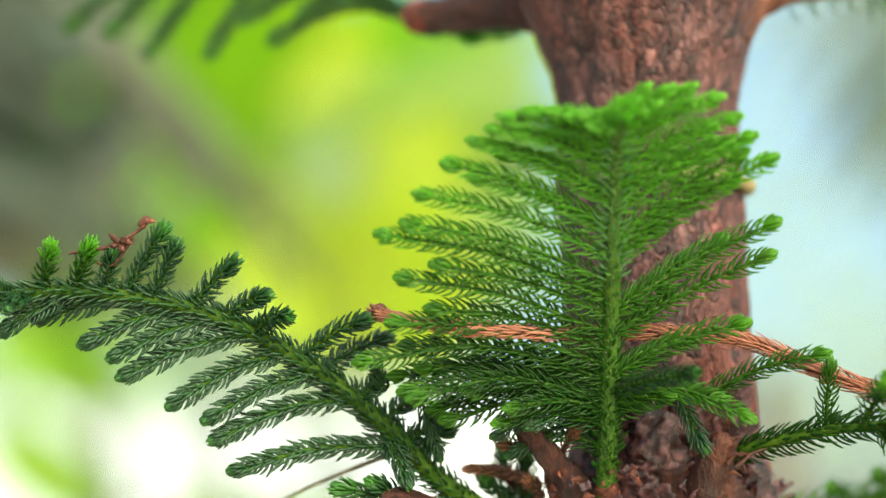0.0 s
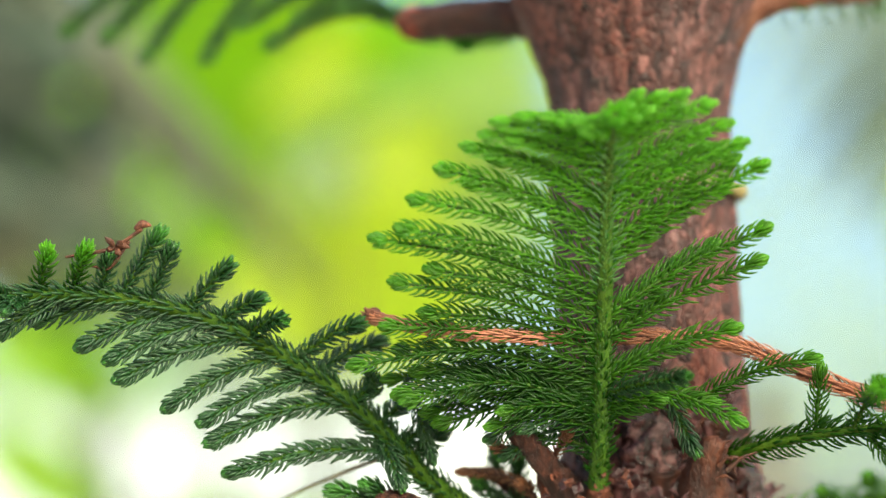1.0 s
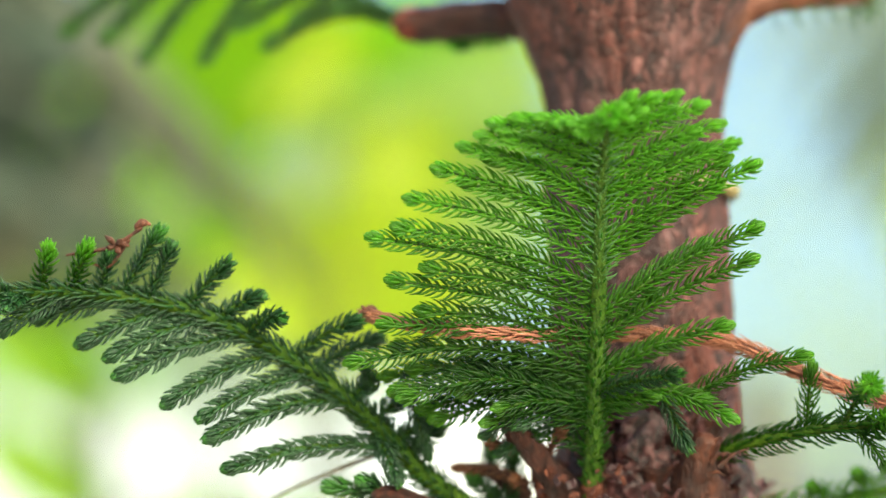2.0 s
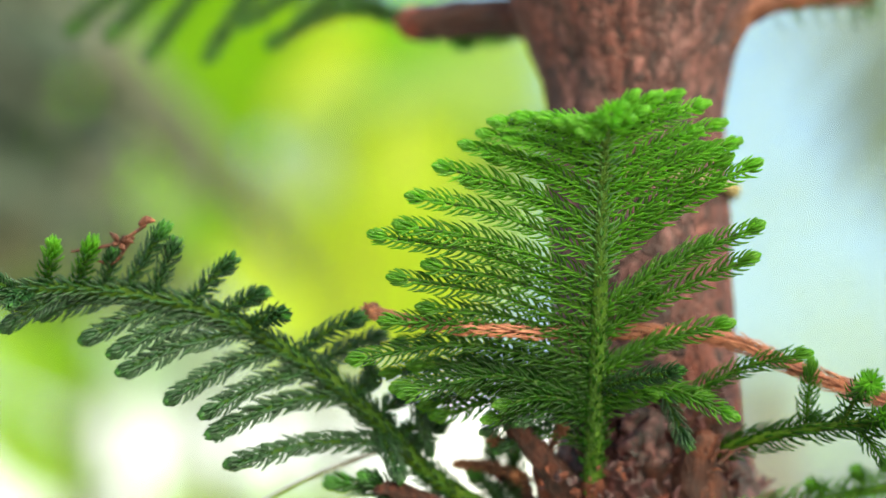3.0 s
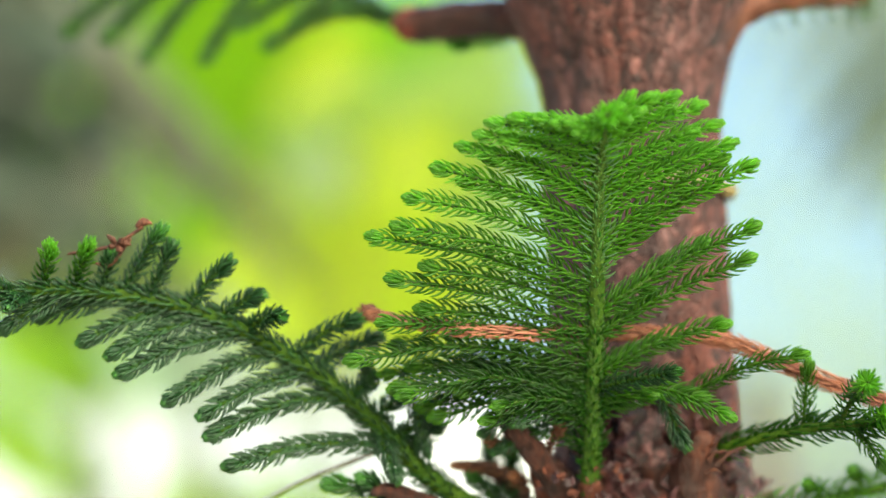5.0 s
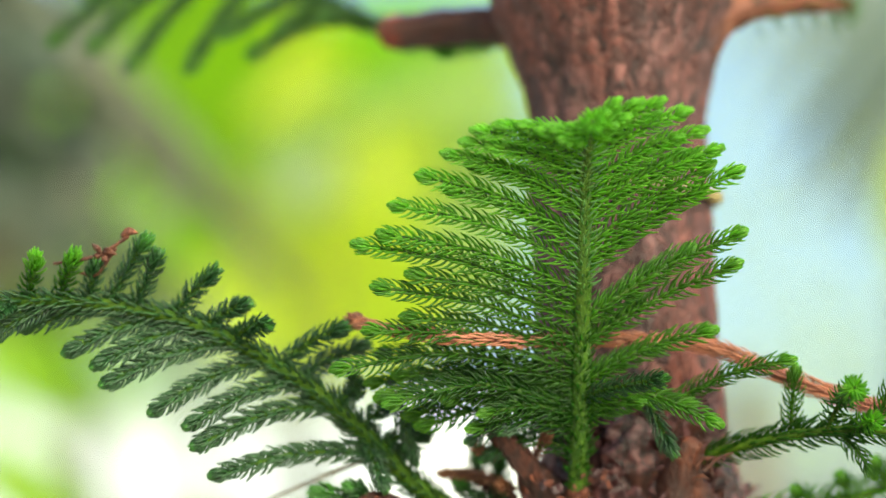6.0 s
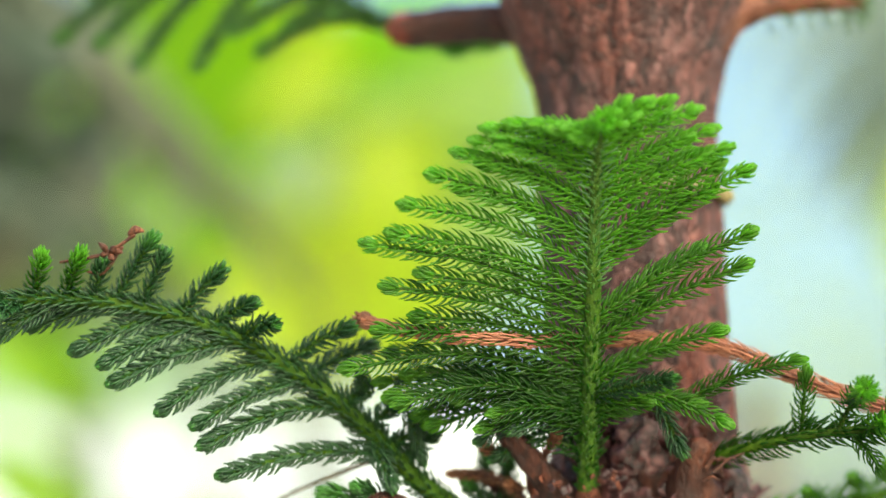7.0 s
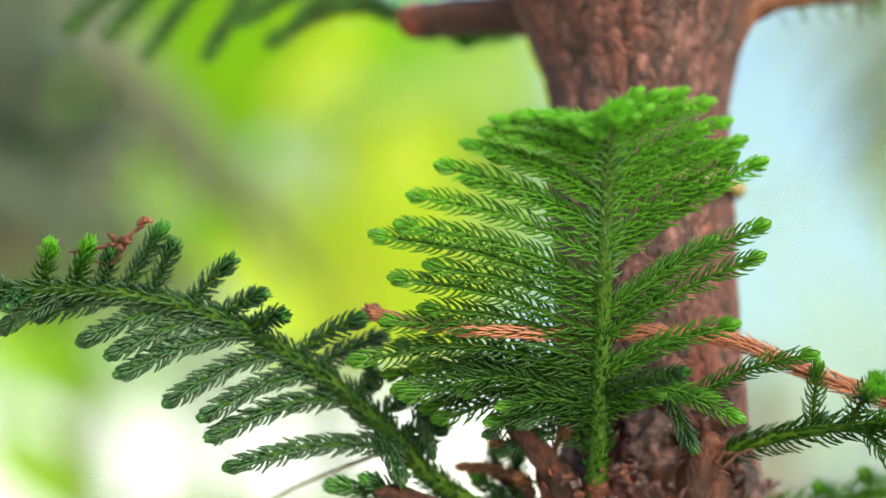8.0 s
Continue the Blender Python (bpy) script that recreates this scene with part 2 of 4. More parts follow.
# one curved awl-shaped needle: rings along its length, as fractions of it
NEEDLE_RINGS = ((0.0, 0.85), (0.2, 1.0), (0.42, 1.0), (0.64, 0.9), (0.83, 0.68), (0.95, 0.38))


def needle(verts, faces, young, foot, t, out, ln, width, op, cu, y):
    """Add one needle that leaves its axis t towards out at the angle op and bends forward by cu."""
    across = np.cross(t, out)
    base, q, last = len(verts), foot, 0.0
    for fr, wd in NEEDLE_RINGS:
        ang = op - cu * fr
        d = math.cos(ang) * t + math.sin(ang) * out
        nrm = -math.sin(ang) * t + math.cos(ang) * out
        q = q + d * ln * (fr - last)
        last = fr
        h = width * 0.5 * wd
        verts += [q + across * h, q + nrm * h * 0.8, q - across * h, q - nrm * h * 0.8]
        young += [y] * 4
    ang = op - cu
    verts.append(q + (math.cos(ang) * t + math.sin(ang) * out) * ln * (1 - last))
    young.append(min(1.0, y + 0.25))
    m = len(NEEDLE_RINGS)
    for r in range(m - 1):
        for k in range(4):
            k2 = (k + 1) % 4
            faces.append((base + r * 4 + k, base + r * 4 + k2, base + r * 4 + 4 + k2, base + r * 4 + 4 + k))
    for k in range(4):
        faces.append((base + (m - 1) * 4 + k, base + (m - 1) * 4 + (k + 1) % 4, base + 4 * m))


def needles(line, rng, per_mm, length, width, open_angle=70, curl=58, young_from=0.75, tip_burst=True, start=0.02, skin=(0.0, 0.0), comb=0.0, fresh=0.0):
    """Spiral needles along a line: vertices, faces, youth of each vertex. They close into a rounded tuft at the tip."""
    fine, total = smooth_line(line, 60) if len(line) < 60 else (np.array(line), np.linalg.norm(np.diff(line, axis=0), axis=1).sum())
    tang, s, u = frames_along(fine)
    count = max(8, int(total * 1000 * per_mm))
    verts, faces, young = [], [], []
    places = list(np.linspace(start, 0.985, count))
    tuft = min(0.3, 0.008 / total)
    if tip_burst:
        places += [1 - tuft * (1 - k / 26) ** 1.3 for k in range(26)]
    golden = 2.39996
    phase = rng.uniform(0, 6.28)
    for j, f in enumerate(places):
        f = min(1.0, max(0.0, f + rng.uniform(-0.003, 0.003)))
        x = f * (len(fine) - 1)
        i = min(len(fine) - 2, int(x))
        g = x - i
        p = fine[i] * (1 - g) + fine[i + 1] * g
        a = phase + golden * j + rng.uniform(-0.2, 0.2)
        tipness = max(0.0, (f - 1 + tuft) / tuft)
        a += comb * math.sin(2 * a) * (1 - tipness)
        out = math.cos(a) * s[i] + math.sin(a) * u[i]
        ln = length * rng.uniform(0.85, 1.12) * (1 - 0.3 * tipness) * (0.65 + 0.35 * min(1, f / 0.12))
        op = radians(open_angle * rng.uniform(0.88, 1.12) * (1 - 0.35 * tipness))
        cu = radians(curl * rng.uniform(0.8, 1.2))
        y = max(0.0, min(1.0, (f - young_from) / max(0.02, 1 - young_from)))
        y = fresh + (1 - fresh) * 0.8 * y + rng.uniform(0, 0.15)
        needle(verts, faces, young, p + out * (skin[0] * (1 - f) + skin[1] * f), tang[i], out, ln, width, op, cu, y)
    return verts, faces, young


def feather(line, rng, length, width, skin, fresh=0.0, young_from=0.7, gap=0.0027, open_angle=68, curl=52, tuft_size=0.0075):
    """Needles combed into two even rows like a feather, a sparse row over the axis, and a rounded club of needles at the tip."""
    fine, total = smooth_line(line, 60)
    tang = np.gradient(fine, axis=0)
    tang /= np.linalg.norm(tang, axis=1)[:, None]
    verts, faces, young = [], [], []
    rows = []
    for side in (1, -1):
        offset = rng.uniform(0, gap)
        n = int(total / gap)
        rows += [((k * gap + offset) / total, side * math.pi / 2 + rng.gauss(0, 0.14), 1.0, 1.0) for k in range(n)]
        rows += [((k * gap * 1.3 + offset * 0.6) / total, side * 0.85 + rng.gauss(0, 0.2), 0.82, 0.85) for k in range(int(n / 1.3))]
    rows += [(k * gap * 1.6 / total, rng.gauss(0, 0.3), 0.5, 0.6) for k in range(int(total / gap / 1.6))]
    rows += [(k * gap * 2.6 / total, math.pi + rng.gauss(0, 0.5), 0.7, 0.8) for k in range(int(total / gap / 2.6))]
    tuft = min(0.35, tuft_size / total)
    rows += [(1 - tuft * (1 - k / 28) ** 1.1, 2.39996 * k, 0.92, 1.0) for k in range(28)]
    for f, a, share, opening in rows:
        f = min(1.0, max(0.03, f + rng.uniform(-0.004, 0.004)))
        x = f * (len(fine) - 1)
        i = min(len(fine) - 2, int(x))
        p = fine[i] + (fine[i + 1] - fine[i]) * (x - i)
        t = tang[i]
        front = np.array((0.0, -1.0, 0.25)) - t * np.dot(t, (0.0, -1.0, 0.25))
        front /= np.linalg.norm(front) + 1e-9
        out = math.cos(a) * front + math.sin(a) * np.cross(t, front)
        tipness = max(0.0, (f - 1 + tuft) / tuft)
        near = min(1.0, max(0.0, (f - 1 + 3 * tuft) / (3 * tuft)))
        ln = length * share * rng.uniform(0.9, 1.08) * (1 - 0.16 * near) * (1 - 0.48 * tipness) * (0.7 + 0.3 * min(1, f / 0.1))
        op = radians(open_angle * opening * rng.uniform(0.87, 1.13) * (1 - 0.10 * near) * (1 - 0.15 * tipness))
        cu = radians(curl * rng.uniform(0.85, 1.15) * (1 + 0.2 * near + 0.7 * tipness))
        y = max(0.0, min(1.0, (f - young_from) / max(0.02, 1 - young_from)))
        y = fresh + (1 - fresh) * 0.7 * y + rng.uniform(0, 0.12)
        needle(verts, faces, young, p + out * (skin[0] * (1 - f) + skin[1] * f), t, out, ln, width * (1 + 0.2 * tipness), op, cu, min(1.0, y))
    return verts, faces, young


def shoot(name, points, parent, rng, needle_mat, stem_mat, r0=0.0013, r1=0.0009, per_mm=1.15, length=0.0090, width=0.0019,
          label="", feathered=False, **how):
    """One shoot: a thin axis clothed in needles, one mesh."""
    line, total = smooth_line(points, 40)
    v, f = tube(line, np.linspace(r0, r1, len(line)), 6)
    if feathered:
        nv, nf, ny = feather(line, rng, length, width, (r0 * 0.8, r1 * 0.8), **how)
    else:
        nv, nf, ny = needles(line, rng, per_mm, length, width, skin=(r0 * 0.8, r1 * 0.8), **how)
    off = len(v)
    faces = f + [tuple(k + off for k in q) for q in nf]
    return mesh_object(name, list(v) + list(nv), faces, [stem_mat, needle_mat], parent, label,
                       young=[0.3] * off + ny, face_mats=[0] * len(f) + [1] * len(nf))


def spot(right, down, away):
    """A place by its bearing from the eye and its distance."""
    a, b = (right - 784) / 4000, (441 - down) / 4000
    c, s = math.cos(radians(8)), math.sin(radians(8))
    return (a * away, -1.2 + (c - b * s) * away, 1.5 + (s + b * c) * away)


def farther(p, share=1.002):
    """The same bearing from the eye, a little farther off."""
    return tuple(np.array((0, -1.2, 1.5)) + (np.array(p, float) - (0, -1.2, 1.5)) * share)


UP = np.array((0.0, 0.0, 1.0))


def arch(root, tip, lift=0.12, sideways=0.0):
    """A bowed line from root to tip, lifted in its middle."""
    root, tip = np.array(root, float), np.array(tip, float)
    ln = np.linalg.norm(tip - root)
    mid = 0.5 * (root + tip) + UP * lift * ln + np.array((sideways, 0, 0)) * ln
    return [root, 0.25 * root + 0.5 * mid + 0.25 * tip, tip]


def along(line, f):
    x = f * (len(line) - 1)
    i = min(len(line) - 2, int(x))
    return line[i] * (1 - (x - i)) + line[i + 1] * (x - i)


def thing(name, label, category, place=(0, 0, 0), kind="", group=""):
    ob = new(name)
    ob.location = place
    return tagged(ob, label, category, group, kind)


# ---------------------------------------------------------------- ground
def build_ground():
    n, size = 40, 1500.0
    verts, faces = [], []
    for i in range(n + 1):
        for j in range(n + 1):
            x, y = [math.copysign(abs(2 * q / n - 1) ** 3, 2 * q / n - 1) * size for q in (i, j)]
            verts.append((x, y, 0.03 * noise.noise((x * 0.3, y * 0.3, 0)) - 0.03))
    for i in range(n):
        for j in range(n):
            a = i * (n + 1) + j
            faces.append((a, a + n + 1, a + n + 2, a + 1))
    tagged(mesh_object("ground", verts, faces, [PALE_GROUND]), "unseen garden ground, made pale to bounce light upward", "ground", kind="structure")


# ---------------------------------------------------------------- the pine
TRUNK_Y = 0.085
# height, centre, radius of the trunk
TRUNK_PROFILE = [(-0.05, 0.14, 0.085), (0.6, 0.135, 0.072), (1.2, 0.128, 0.06),
                 (1.4696, 0.1105, 0.0625), (1.5330, 0.1108, 0.0618), (1.5520, 0.1135, 0.0560), (1.5708, 0.1157, 0.0513), (1.5965, 0.1138, 0.0514), (1.6288, 0.1116, 0.0516), (1.6613, 0.1101, 0.0515), (1.6940, 0.1088, 0.0510),
                 (1.7098, 0.1085, 0.0509), (1.7131, 0.1094, 0.0524), (1.7171, 0.1085, 0.0508), (1.7403, 0.1079, 0.0504), (1.7602, 0.1075, 0.0509), (1.7803, 0.1075, 0.0548), (1.8004, 0.1047, 0.0619), (1.8206, 0.1034, 0.0705), (1.8477, 0.1040, 0.0736),
                 (1.8817, 0.1039, 0.0638), (1.9298, 0.1044, 0.0558), (2.1416, 0.1059, 0.0511), (3.2, 0.085, 0.028)]


def trunk_at(z):
    zs, cs, rs = zip(*TRUNK_PROFILE)
    return np.interp(z, zs, cs), np.interp(z, zs, rs)


def trunk_relief(a, z):
    """Bark relief in metres at an angle and height."""
    x, y = math.cos(a) * 0.055, math.sin(a) * 0.055
    h = 0.0022 * noise.fractal((x * 55, y * 55, z * 16), 0.8, 2.0, 4)
    h += 0.0030 * noise.noise((x * 16, y * 16, z * 9))
    cracks = noise.ridged_multi_fractal((x * 70 + 3, y * 70, z * 22), 0.9, 2.1, 3, 0.9, 2.0)
    knobs = max(0.0, 1 - abs(z - 1.545) / 0.05)
    h += 0.0065 * knobs * noise.noise((x * 48 + 9, y * 48, z * 40)) + 0.003 * knobs * noise.noise((x * 110, y * 110 + 5, z * 90))
    return h + 0.0012 * (cracks - 1.0)


def build_trunk(tree):
    heights = list(np.linspace(-0.05, 1.42, 40)) + list(np.linspace(1.43, 1.95, 240)) + list(np.linspace(1.97, 3.2, 40))
    around = 170
    verts, faces = [], []
    for z in heights:
        c, r = trunk_at(z)
        for k in range(around):
            a = 2 * math.pi * k / around
            q = r + trunk_relief(a, z)
            verts.append((c + q * math.cos(a), TRUNK_Y + q * math.sin(a), z))
    for i in range(len(heights) - 1):
        for k in range(around):
            k2 = (k + 1) % around
            faces.append((i * around + k, i * around + k2, (i + 1) * around + k2, (i + 1) * around + k))
    faces.append(tuple((len(heights) - 1) * around + k for k in range(around)))
    return mesh_object("trunk", verts, faces, [BARK], tree, "rough reddish-brown bark trunk")


def bark_flake(size, rng):
    """A thin curled scale of bark, its outer side along +x."""
    nu, nv = 6, 5
    curl_u, curl_v, tilt = rng.uniform(0.0, 0.35), rng.uniform(-0.3, 0.15), rng.uniform(0.0, 0.28)
    slim = rng.uniform(0.4, 0.8)
    jag = [rng.uniform(0.75, 1.1) for k in range(nu + nv)]
    verts, faces = [], []
    for side in (1, 0):
        for i in range(nu):
            for j in range(nv):
                u, v = i / (nu - 1) - 0.5, j / (nv - 1) - 0.5
                lift = size * (curl_u * u * u * 2 + curl_v * v * v * 2 + tilt * (u + 0.5))
                verts.append((lift + side * size * 0.09, v * size * slim * jag[i], u * size * jag[nu + j]))
    for s in (0, 1):
        o = s * nu * nv
        for i in range(nu - 1):
            for j in range(nv - 1):
                q = (o + i * nv + j, o + (i + 1) * nv + j, o + (i + 1) * nv + j + 1, o + i * nv + j + 1)
                faces.append(q if s else q[::-1])
    rim = [i * nv for i in range(nu)] + [(nu - 1) * nv + j for j in range(1, nv)] + [i * nv + nv - 1 for i in range(nu - 2, -1, -1)] + [j for j in range(nv - 2, 0, -1)]
    for a, b in zip(rim, rim[1:] + rim[:1]):
        faces.append((a, b, b + nu * nv, a + nu * nv))
    return verts, faces


def build_flakes(tree):
    """Peeling bark scales, thickest round the lower whorl."""
    rng = random.Random(11)
    shapes = []
    for k in range(24):
        v, f = bark_flake(rng.uniform(0.008, 0.022), rng)
        me = bpy.data.meshes.new("bark_flake")
        me.from_pydata(v, [], f)
        me.materials.append(BARK_PEEL if k % 3 else BARK_DARK)
        me.polygons.foreach_set("use_smooth", [True] * len(f))
        shapes.append(me)
    for k in range(190):
        z = 1.522 + 0.078 * rng.random() ** 1.15
        a = rng.uniform(radians(200), radians(350 if z < 1.552 else 318))
        c, r = trunk_at(z)
        ob = new("bark_flake", rng.choice(shapes))
        ob.parent = tree
        q = r + trunk_relief(a, z) - 0.001
        ob.matrix_parent_inverse = Matrix.Translation(-tree.location)
        ob.matrix_basis = (Matrix.Translation((c + q * math.cos(a), TRUNK_Y + q * math.sin(a), z)) @ Matrix.Rotation(a, 4, 'Z')
                           @ Matrix.Rotation(rng.uniform(-1.2, 1.2), 4, 'X') @ Matrix.Rotation(rng.uniform(-0.2, 0.5), 4, 'Y'))


def woody(name, points, radii, tree, mat, label, seed, around=20):
    """A woody stump or branch, knobbly."""
    rng = random.Random(seed)
    line, total = smooth_line(points, 60)
    rr = np.interp(np.linspace(0, 1, 60), np.linspace(0, 1, len(radii)), radii)
    rr = rr * np.array([1 + 0.12 * noise.noise((seed * 3.1, i * total * 1.1, 0)) for i in range(60)])
    v, f = tube(line, rr, around, 0.03, rng, ridge=0.28)
    return mesh_object(name, v, f, [mat], tree, label)


def swelling(points, radii, tree, seed):
    """A lump of glossy bark, crinkled by folds that run round and down it."""
    line, total = smooth_line(points, 60)
    v, f = tube(line, np.interp(np.linspace(0, 1, 60), np.linspace(0, 1, len(radii)), radii), 64)
    v = [Vector(q) for q in v]
    folded = []
    for q in v:
        near = Vector(line[int(np.argmin(((line - np.array(q)) ** 2).sum(axis=1)))])
        out = (q - near).normalized() if (q - near).length > 1e-6 else Vector((0, 0, 1))
        p = Vector((q.x * 110 + seed, q.y * 110, q.z * 150))
        fold = 0.0040 * (noise.ridged_multi_fractal(p, 0.9, 2.2, 3, 1.0, 2.0) - 1.0) + 0.0035 * noise.noise(p * 0.45)
        folded.append(q + out * fold)
    return mesh_object("bark_swelling", folded, f, [BARK_PALE], tree, "glossy crinkled red-grey swollen bark")


def build_pine():
    tree = thing("pine_tree", "young conifer with reddish bark trunk and bright green needle fans", "conifer", (0.14, TRUNK_Y, 0))
    build_trunk(tree)
    rng = random.Random(5)

    # the fan that grows up and towards the viewer
    spine = [(0.0770, 0.0283, 1.5403), (0.0773, 0.0105, 1.5667), (0.0779, -0.0027, 1.5959), (0.0785, -0.0162, 1.6276), (0.0782, -0.0343, 1.6552), (0.0782, -0.0460, 1.6802), (0.0782, -0.0584, 1.6988), (0.0786, -0.0717, 1.7124), (0.0792, -0.0882, 1.7211)]
    line, total = smooth_line(spine, 120)
    v, f = tube(line, np.interp(np.linspace(0, 1, 120), [0, 0.1, 0.6, 0.85, 1], [0.0056, 0.005, 0.0042, 0.003, 0.0016]), 10, 0.05, rng)
    nv, nf, ny = needles(line, rng, 3.6, 0.0048, 0.0022, open_angle=32, curl=18, young_from=0.45, start=0.03, skin=(0.0040, 0.0012))
    fan = mesh_object("branch", list(v) + nv, f + [tuple(k + len(v) for k in q) for q in nf], [STEM, SCALES], tree,
                      "upright bright green branch with feathery side shoots", young=[0.4] * len(v) + ny, face_mats=[0] * len(f) + [1] * len(nf))
    nv, nf, ny = needles(line, rng, 0.75, 0.0060, 0.0014, open_angle=62, curl=30, young_from=0.8, start=0.04, skin=(0.0042, 0.0014))
    mesh_object("needles", nv, nf, [NEEDLE_MID], fan, young=ny)
    nv, nf, ny = needles(line[66:112], random.Random(77), 2.0, 0.0118, 0.0012, open_angle=68, curl=26, young_from=0.6, start=0.0, tip_burst=False, skin=(0.003, 0.0014))
    mesh_object("needles", nv, nf, [NEEDLE_SILVER], fan, "pale silvery needles on the branch stem", young=ny)
    nv, nf, ny = needles(line[8:52], random.Random(78), 1.3, 0.0085, 0.0013, open_angle=60, curl=22, young_from=0.99, start=0.0, tip_burst=False, skin=(0.0048, 0.0044))
    mesh_object("needles", nv, nf, [NEEDLE_FAN], fan, young=ny)
    # share along the spine, tip, lift
    left = [((0.0793, -0.0838, 1.7185), (0.0680, -0.0872, 1.7199), .05), ((0.0793, -0.0838, 1.7185), (0.0736, -0.0859, 1.7141), .0), ((0.0792, -0.0821, 1.7177), (0.0644, -0.0898, 1.7142), .05), ((0.0792, -0.0829, 1.7181), (0.0610, -0.0895, 1.7183), .05), ((0.0791, -0.0809, 1.7171), (0.0532, -0.0871, 1.7193), .08), ((0.0789, -0.0771, 1.7152), (0.0443, -0.0842, 1.7225), .1), ((0.0786, -0.0717, 1.7124), (0.0324, -0.0817, 1.7230), .12), ((0.0785, -0.0676, 1.7082), (0.0211, -0.0789, 1.7209), .12),
            ((0.0782, -0.0608, 1.7013), (0.0154, -0.0756, 1.7158), .1), ((0.0782, -0.0566, 1.6961), (0.0289, -0.0732, 1.7139), .1), ((0.0782, -0.0509, 1.6876), (0.0063, -0.0715, 1.7107), .11), ((0.0782, -0.0474, 1.6823), (0.0176, -0.0671, 1.7095), .1), ((0.0782, -0.0420, 1.6713), (-0.0058, -0.0641, 1.7007), .11), ((0.0782, -0.0398, 1.6663), (0.0075, -0.0579, 1.6953), .11),
            ((0.0782, -0.0358, 1.6574), (-0.0197, -0.0587, 1.6864), .11), ((0.0783, -0.0280, 1.6456), (-0.0261, -0.0526, 1.6727), .1), ((0.0784, -0.0231, 1.6382), (-0.0390, -0.0493, 1.6679), .1), ((0.0785, -0.0180, 1.6304), (-0.0114, -0.0392, 1.6534), .1),
            ((0.0784, -0.0133, 1.6207), (-0.0293, -0.0384, 1.6473), .1), ((0.0783, -0.0101, 1.6133), (-0.0145, -0.0251, 1.6332), .12), ((0.0781, -0.0066, 1.6052), (-0.0342, -0.0281, 1.6257), .13), ((0.0780, -0.0037, 1.5982), (-0.0507, -0.0233, 1.6061), .20), ((0.0779, -0.0027, 1.5959), (-0.0283, 0.0004, 1.6167), .16),
            ((0.0778, -0.0001, 1.5901), (-0.0285, -0.0133, 1.5921), .2), ((0.0777, 0.0015, 1.5866), (-0.0235, -0.0258, 1.5876), .22), ((0.0776, 0.0052, 1.5785), (-0.0072, 0.0008, 1.5782), .22), ((0.0776, 0.0046, 1.5799), (0.0048, -0.0113, 1.5923), .2), ((0.0775, 0.0068, 1.5750), (0.0196, -0.0140, 1.5757), .22), ((0.0773, 0.0125, 1.5638), (0.0366, 0.0120, 1.5704), .22),
            ((0.0779, -0.0014, 1.5930), (-0.0192, -0.0030, 1.6049), .16), ((0.0777, 0.0032, 1.5828), (0.0254, -0.0200, 1.5827), .18), ((0.0777, 0.0020, 1.5855), (-0.0139, 0.0051, 1.5839), .2), ((0.0778, 0.0005, 1.5890), (-0.0339, 0.0076, 1.6016), .18)]
    right = [((0.0793, -0.0838, 1.7185), (0.0874, -0.0850, 1.7223), .05), ((0.0792, -0.0821, 1.7177), (0.0904, -0.0899, 1.7208), .05), ((0.0789, -0.0779, 1.7156), (0.0981, -0.0863, 1.7258), .06), ((0.0792, -0.0829, 1.7181), (0.0870, -0.0907, 1.7267), .05), ((0.0791, -0.0809, 1.7171), (0.0929, -0.0883, 1.7341), .06), ((0.0788, -0.0759, 1.7145), (0.1045, -0.0854, 1.7341), .08), ((0.0785, -0.0705, 1.7112), (0.1156, -0.0834, 1.7351), .1), ((0.0784, -0.0656, 1.7062), (0.1290, -0.0794, 1.7307), .1),
             ((0.0782, -0.0584, 1.6988), (0.1380, -0.0747, 1.7218), .1), ((0.0782, -0.0539, 1.6922), (0.1265, -0.0717, 1.7185), .1), ((0.0782, -0.0492, 1.6850), (0.1459, -0.0701, 1.7130), .09), ((0.0782, -0.0454, 1.6788), (0.1357, -0.0655, 1.7101), .08), ((0.0782, -0.0371, 1.6602), (0.1565, -0.0620, 1.7034), .08), ((0.0782, -0.0343, 1.6552), (0.1389, -0.0536, 1.6952), .08),
             ((0.0782, -0.0398, 1.6663), (0.1418, -0.0624, 1.7063), .08),
             ((0.0785, -0.0188, 1.6315), (0.1601, -0.0402, 1.6751), .07), ((0.0784, -0.0131, 1.6202), (0.1587, -0.0309, 1.6598), .07), ((0.0785, -0.0180, 1.6304), (0.1357, -0.0220, 1.6689), .08), ((0.0784, -0.0125, 1.6190), (0.1098, -0.0084, 1.6435), .1), ((0.0780, -0.0042, 1.5994), (0.1463, -0.0210, 1.6259), .13), ((0.0780, -0.0051, 1.6017), (0.1228, 0.0049, 1.6208), .1),
             ((0.0778, -0.0001, 1.5901), (0.1478, -0.0213, 1.5773), .25), ((0.0777, 0.0026, 1.5843), (0.1089, -0.0109, 1.5893), .15), ((0.0776, 0.0039, 1.5814), (0.1368, -0.0009, 1.5901), .2)]
    # finer shoots that fill the top of the fan
    for side in (left, right):
        main = sorted((q for q in side if q[0][2] > 1.682), key=lambda q: q[0][2])
        for (r1, t1, l1), (r2, t2, l2) in list(zip(main, main[1:]))[::3]:
            f = rng.uniform(0.35, 0.65)
            root = np.array(r1) * (1 - f) + np.array(r2) * f
            tip = np.array(t1) * (1 - f) + np.array(t2) * f
            side.append((root, root + (tip - root) * rng.uniform(0.72, 0.92) + np.array((0, rng.uniform(0.004, 0.012), 0)), l1))
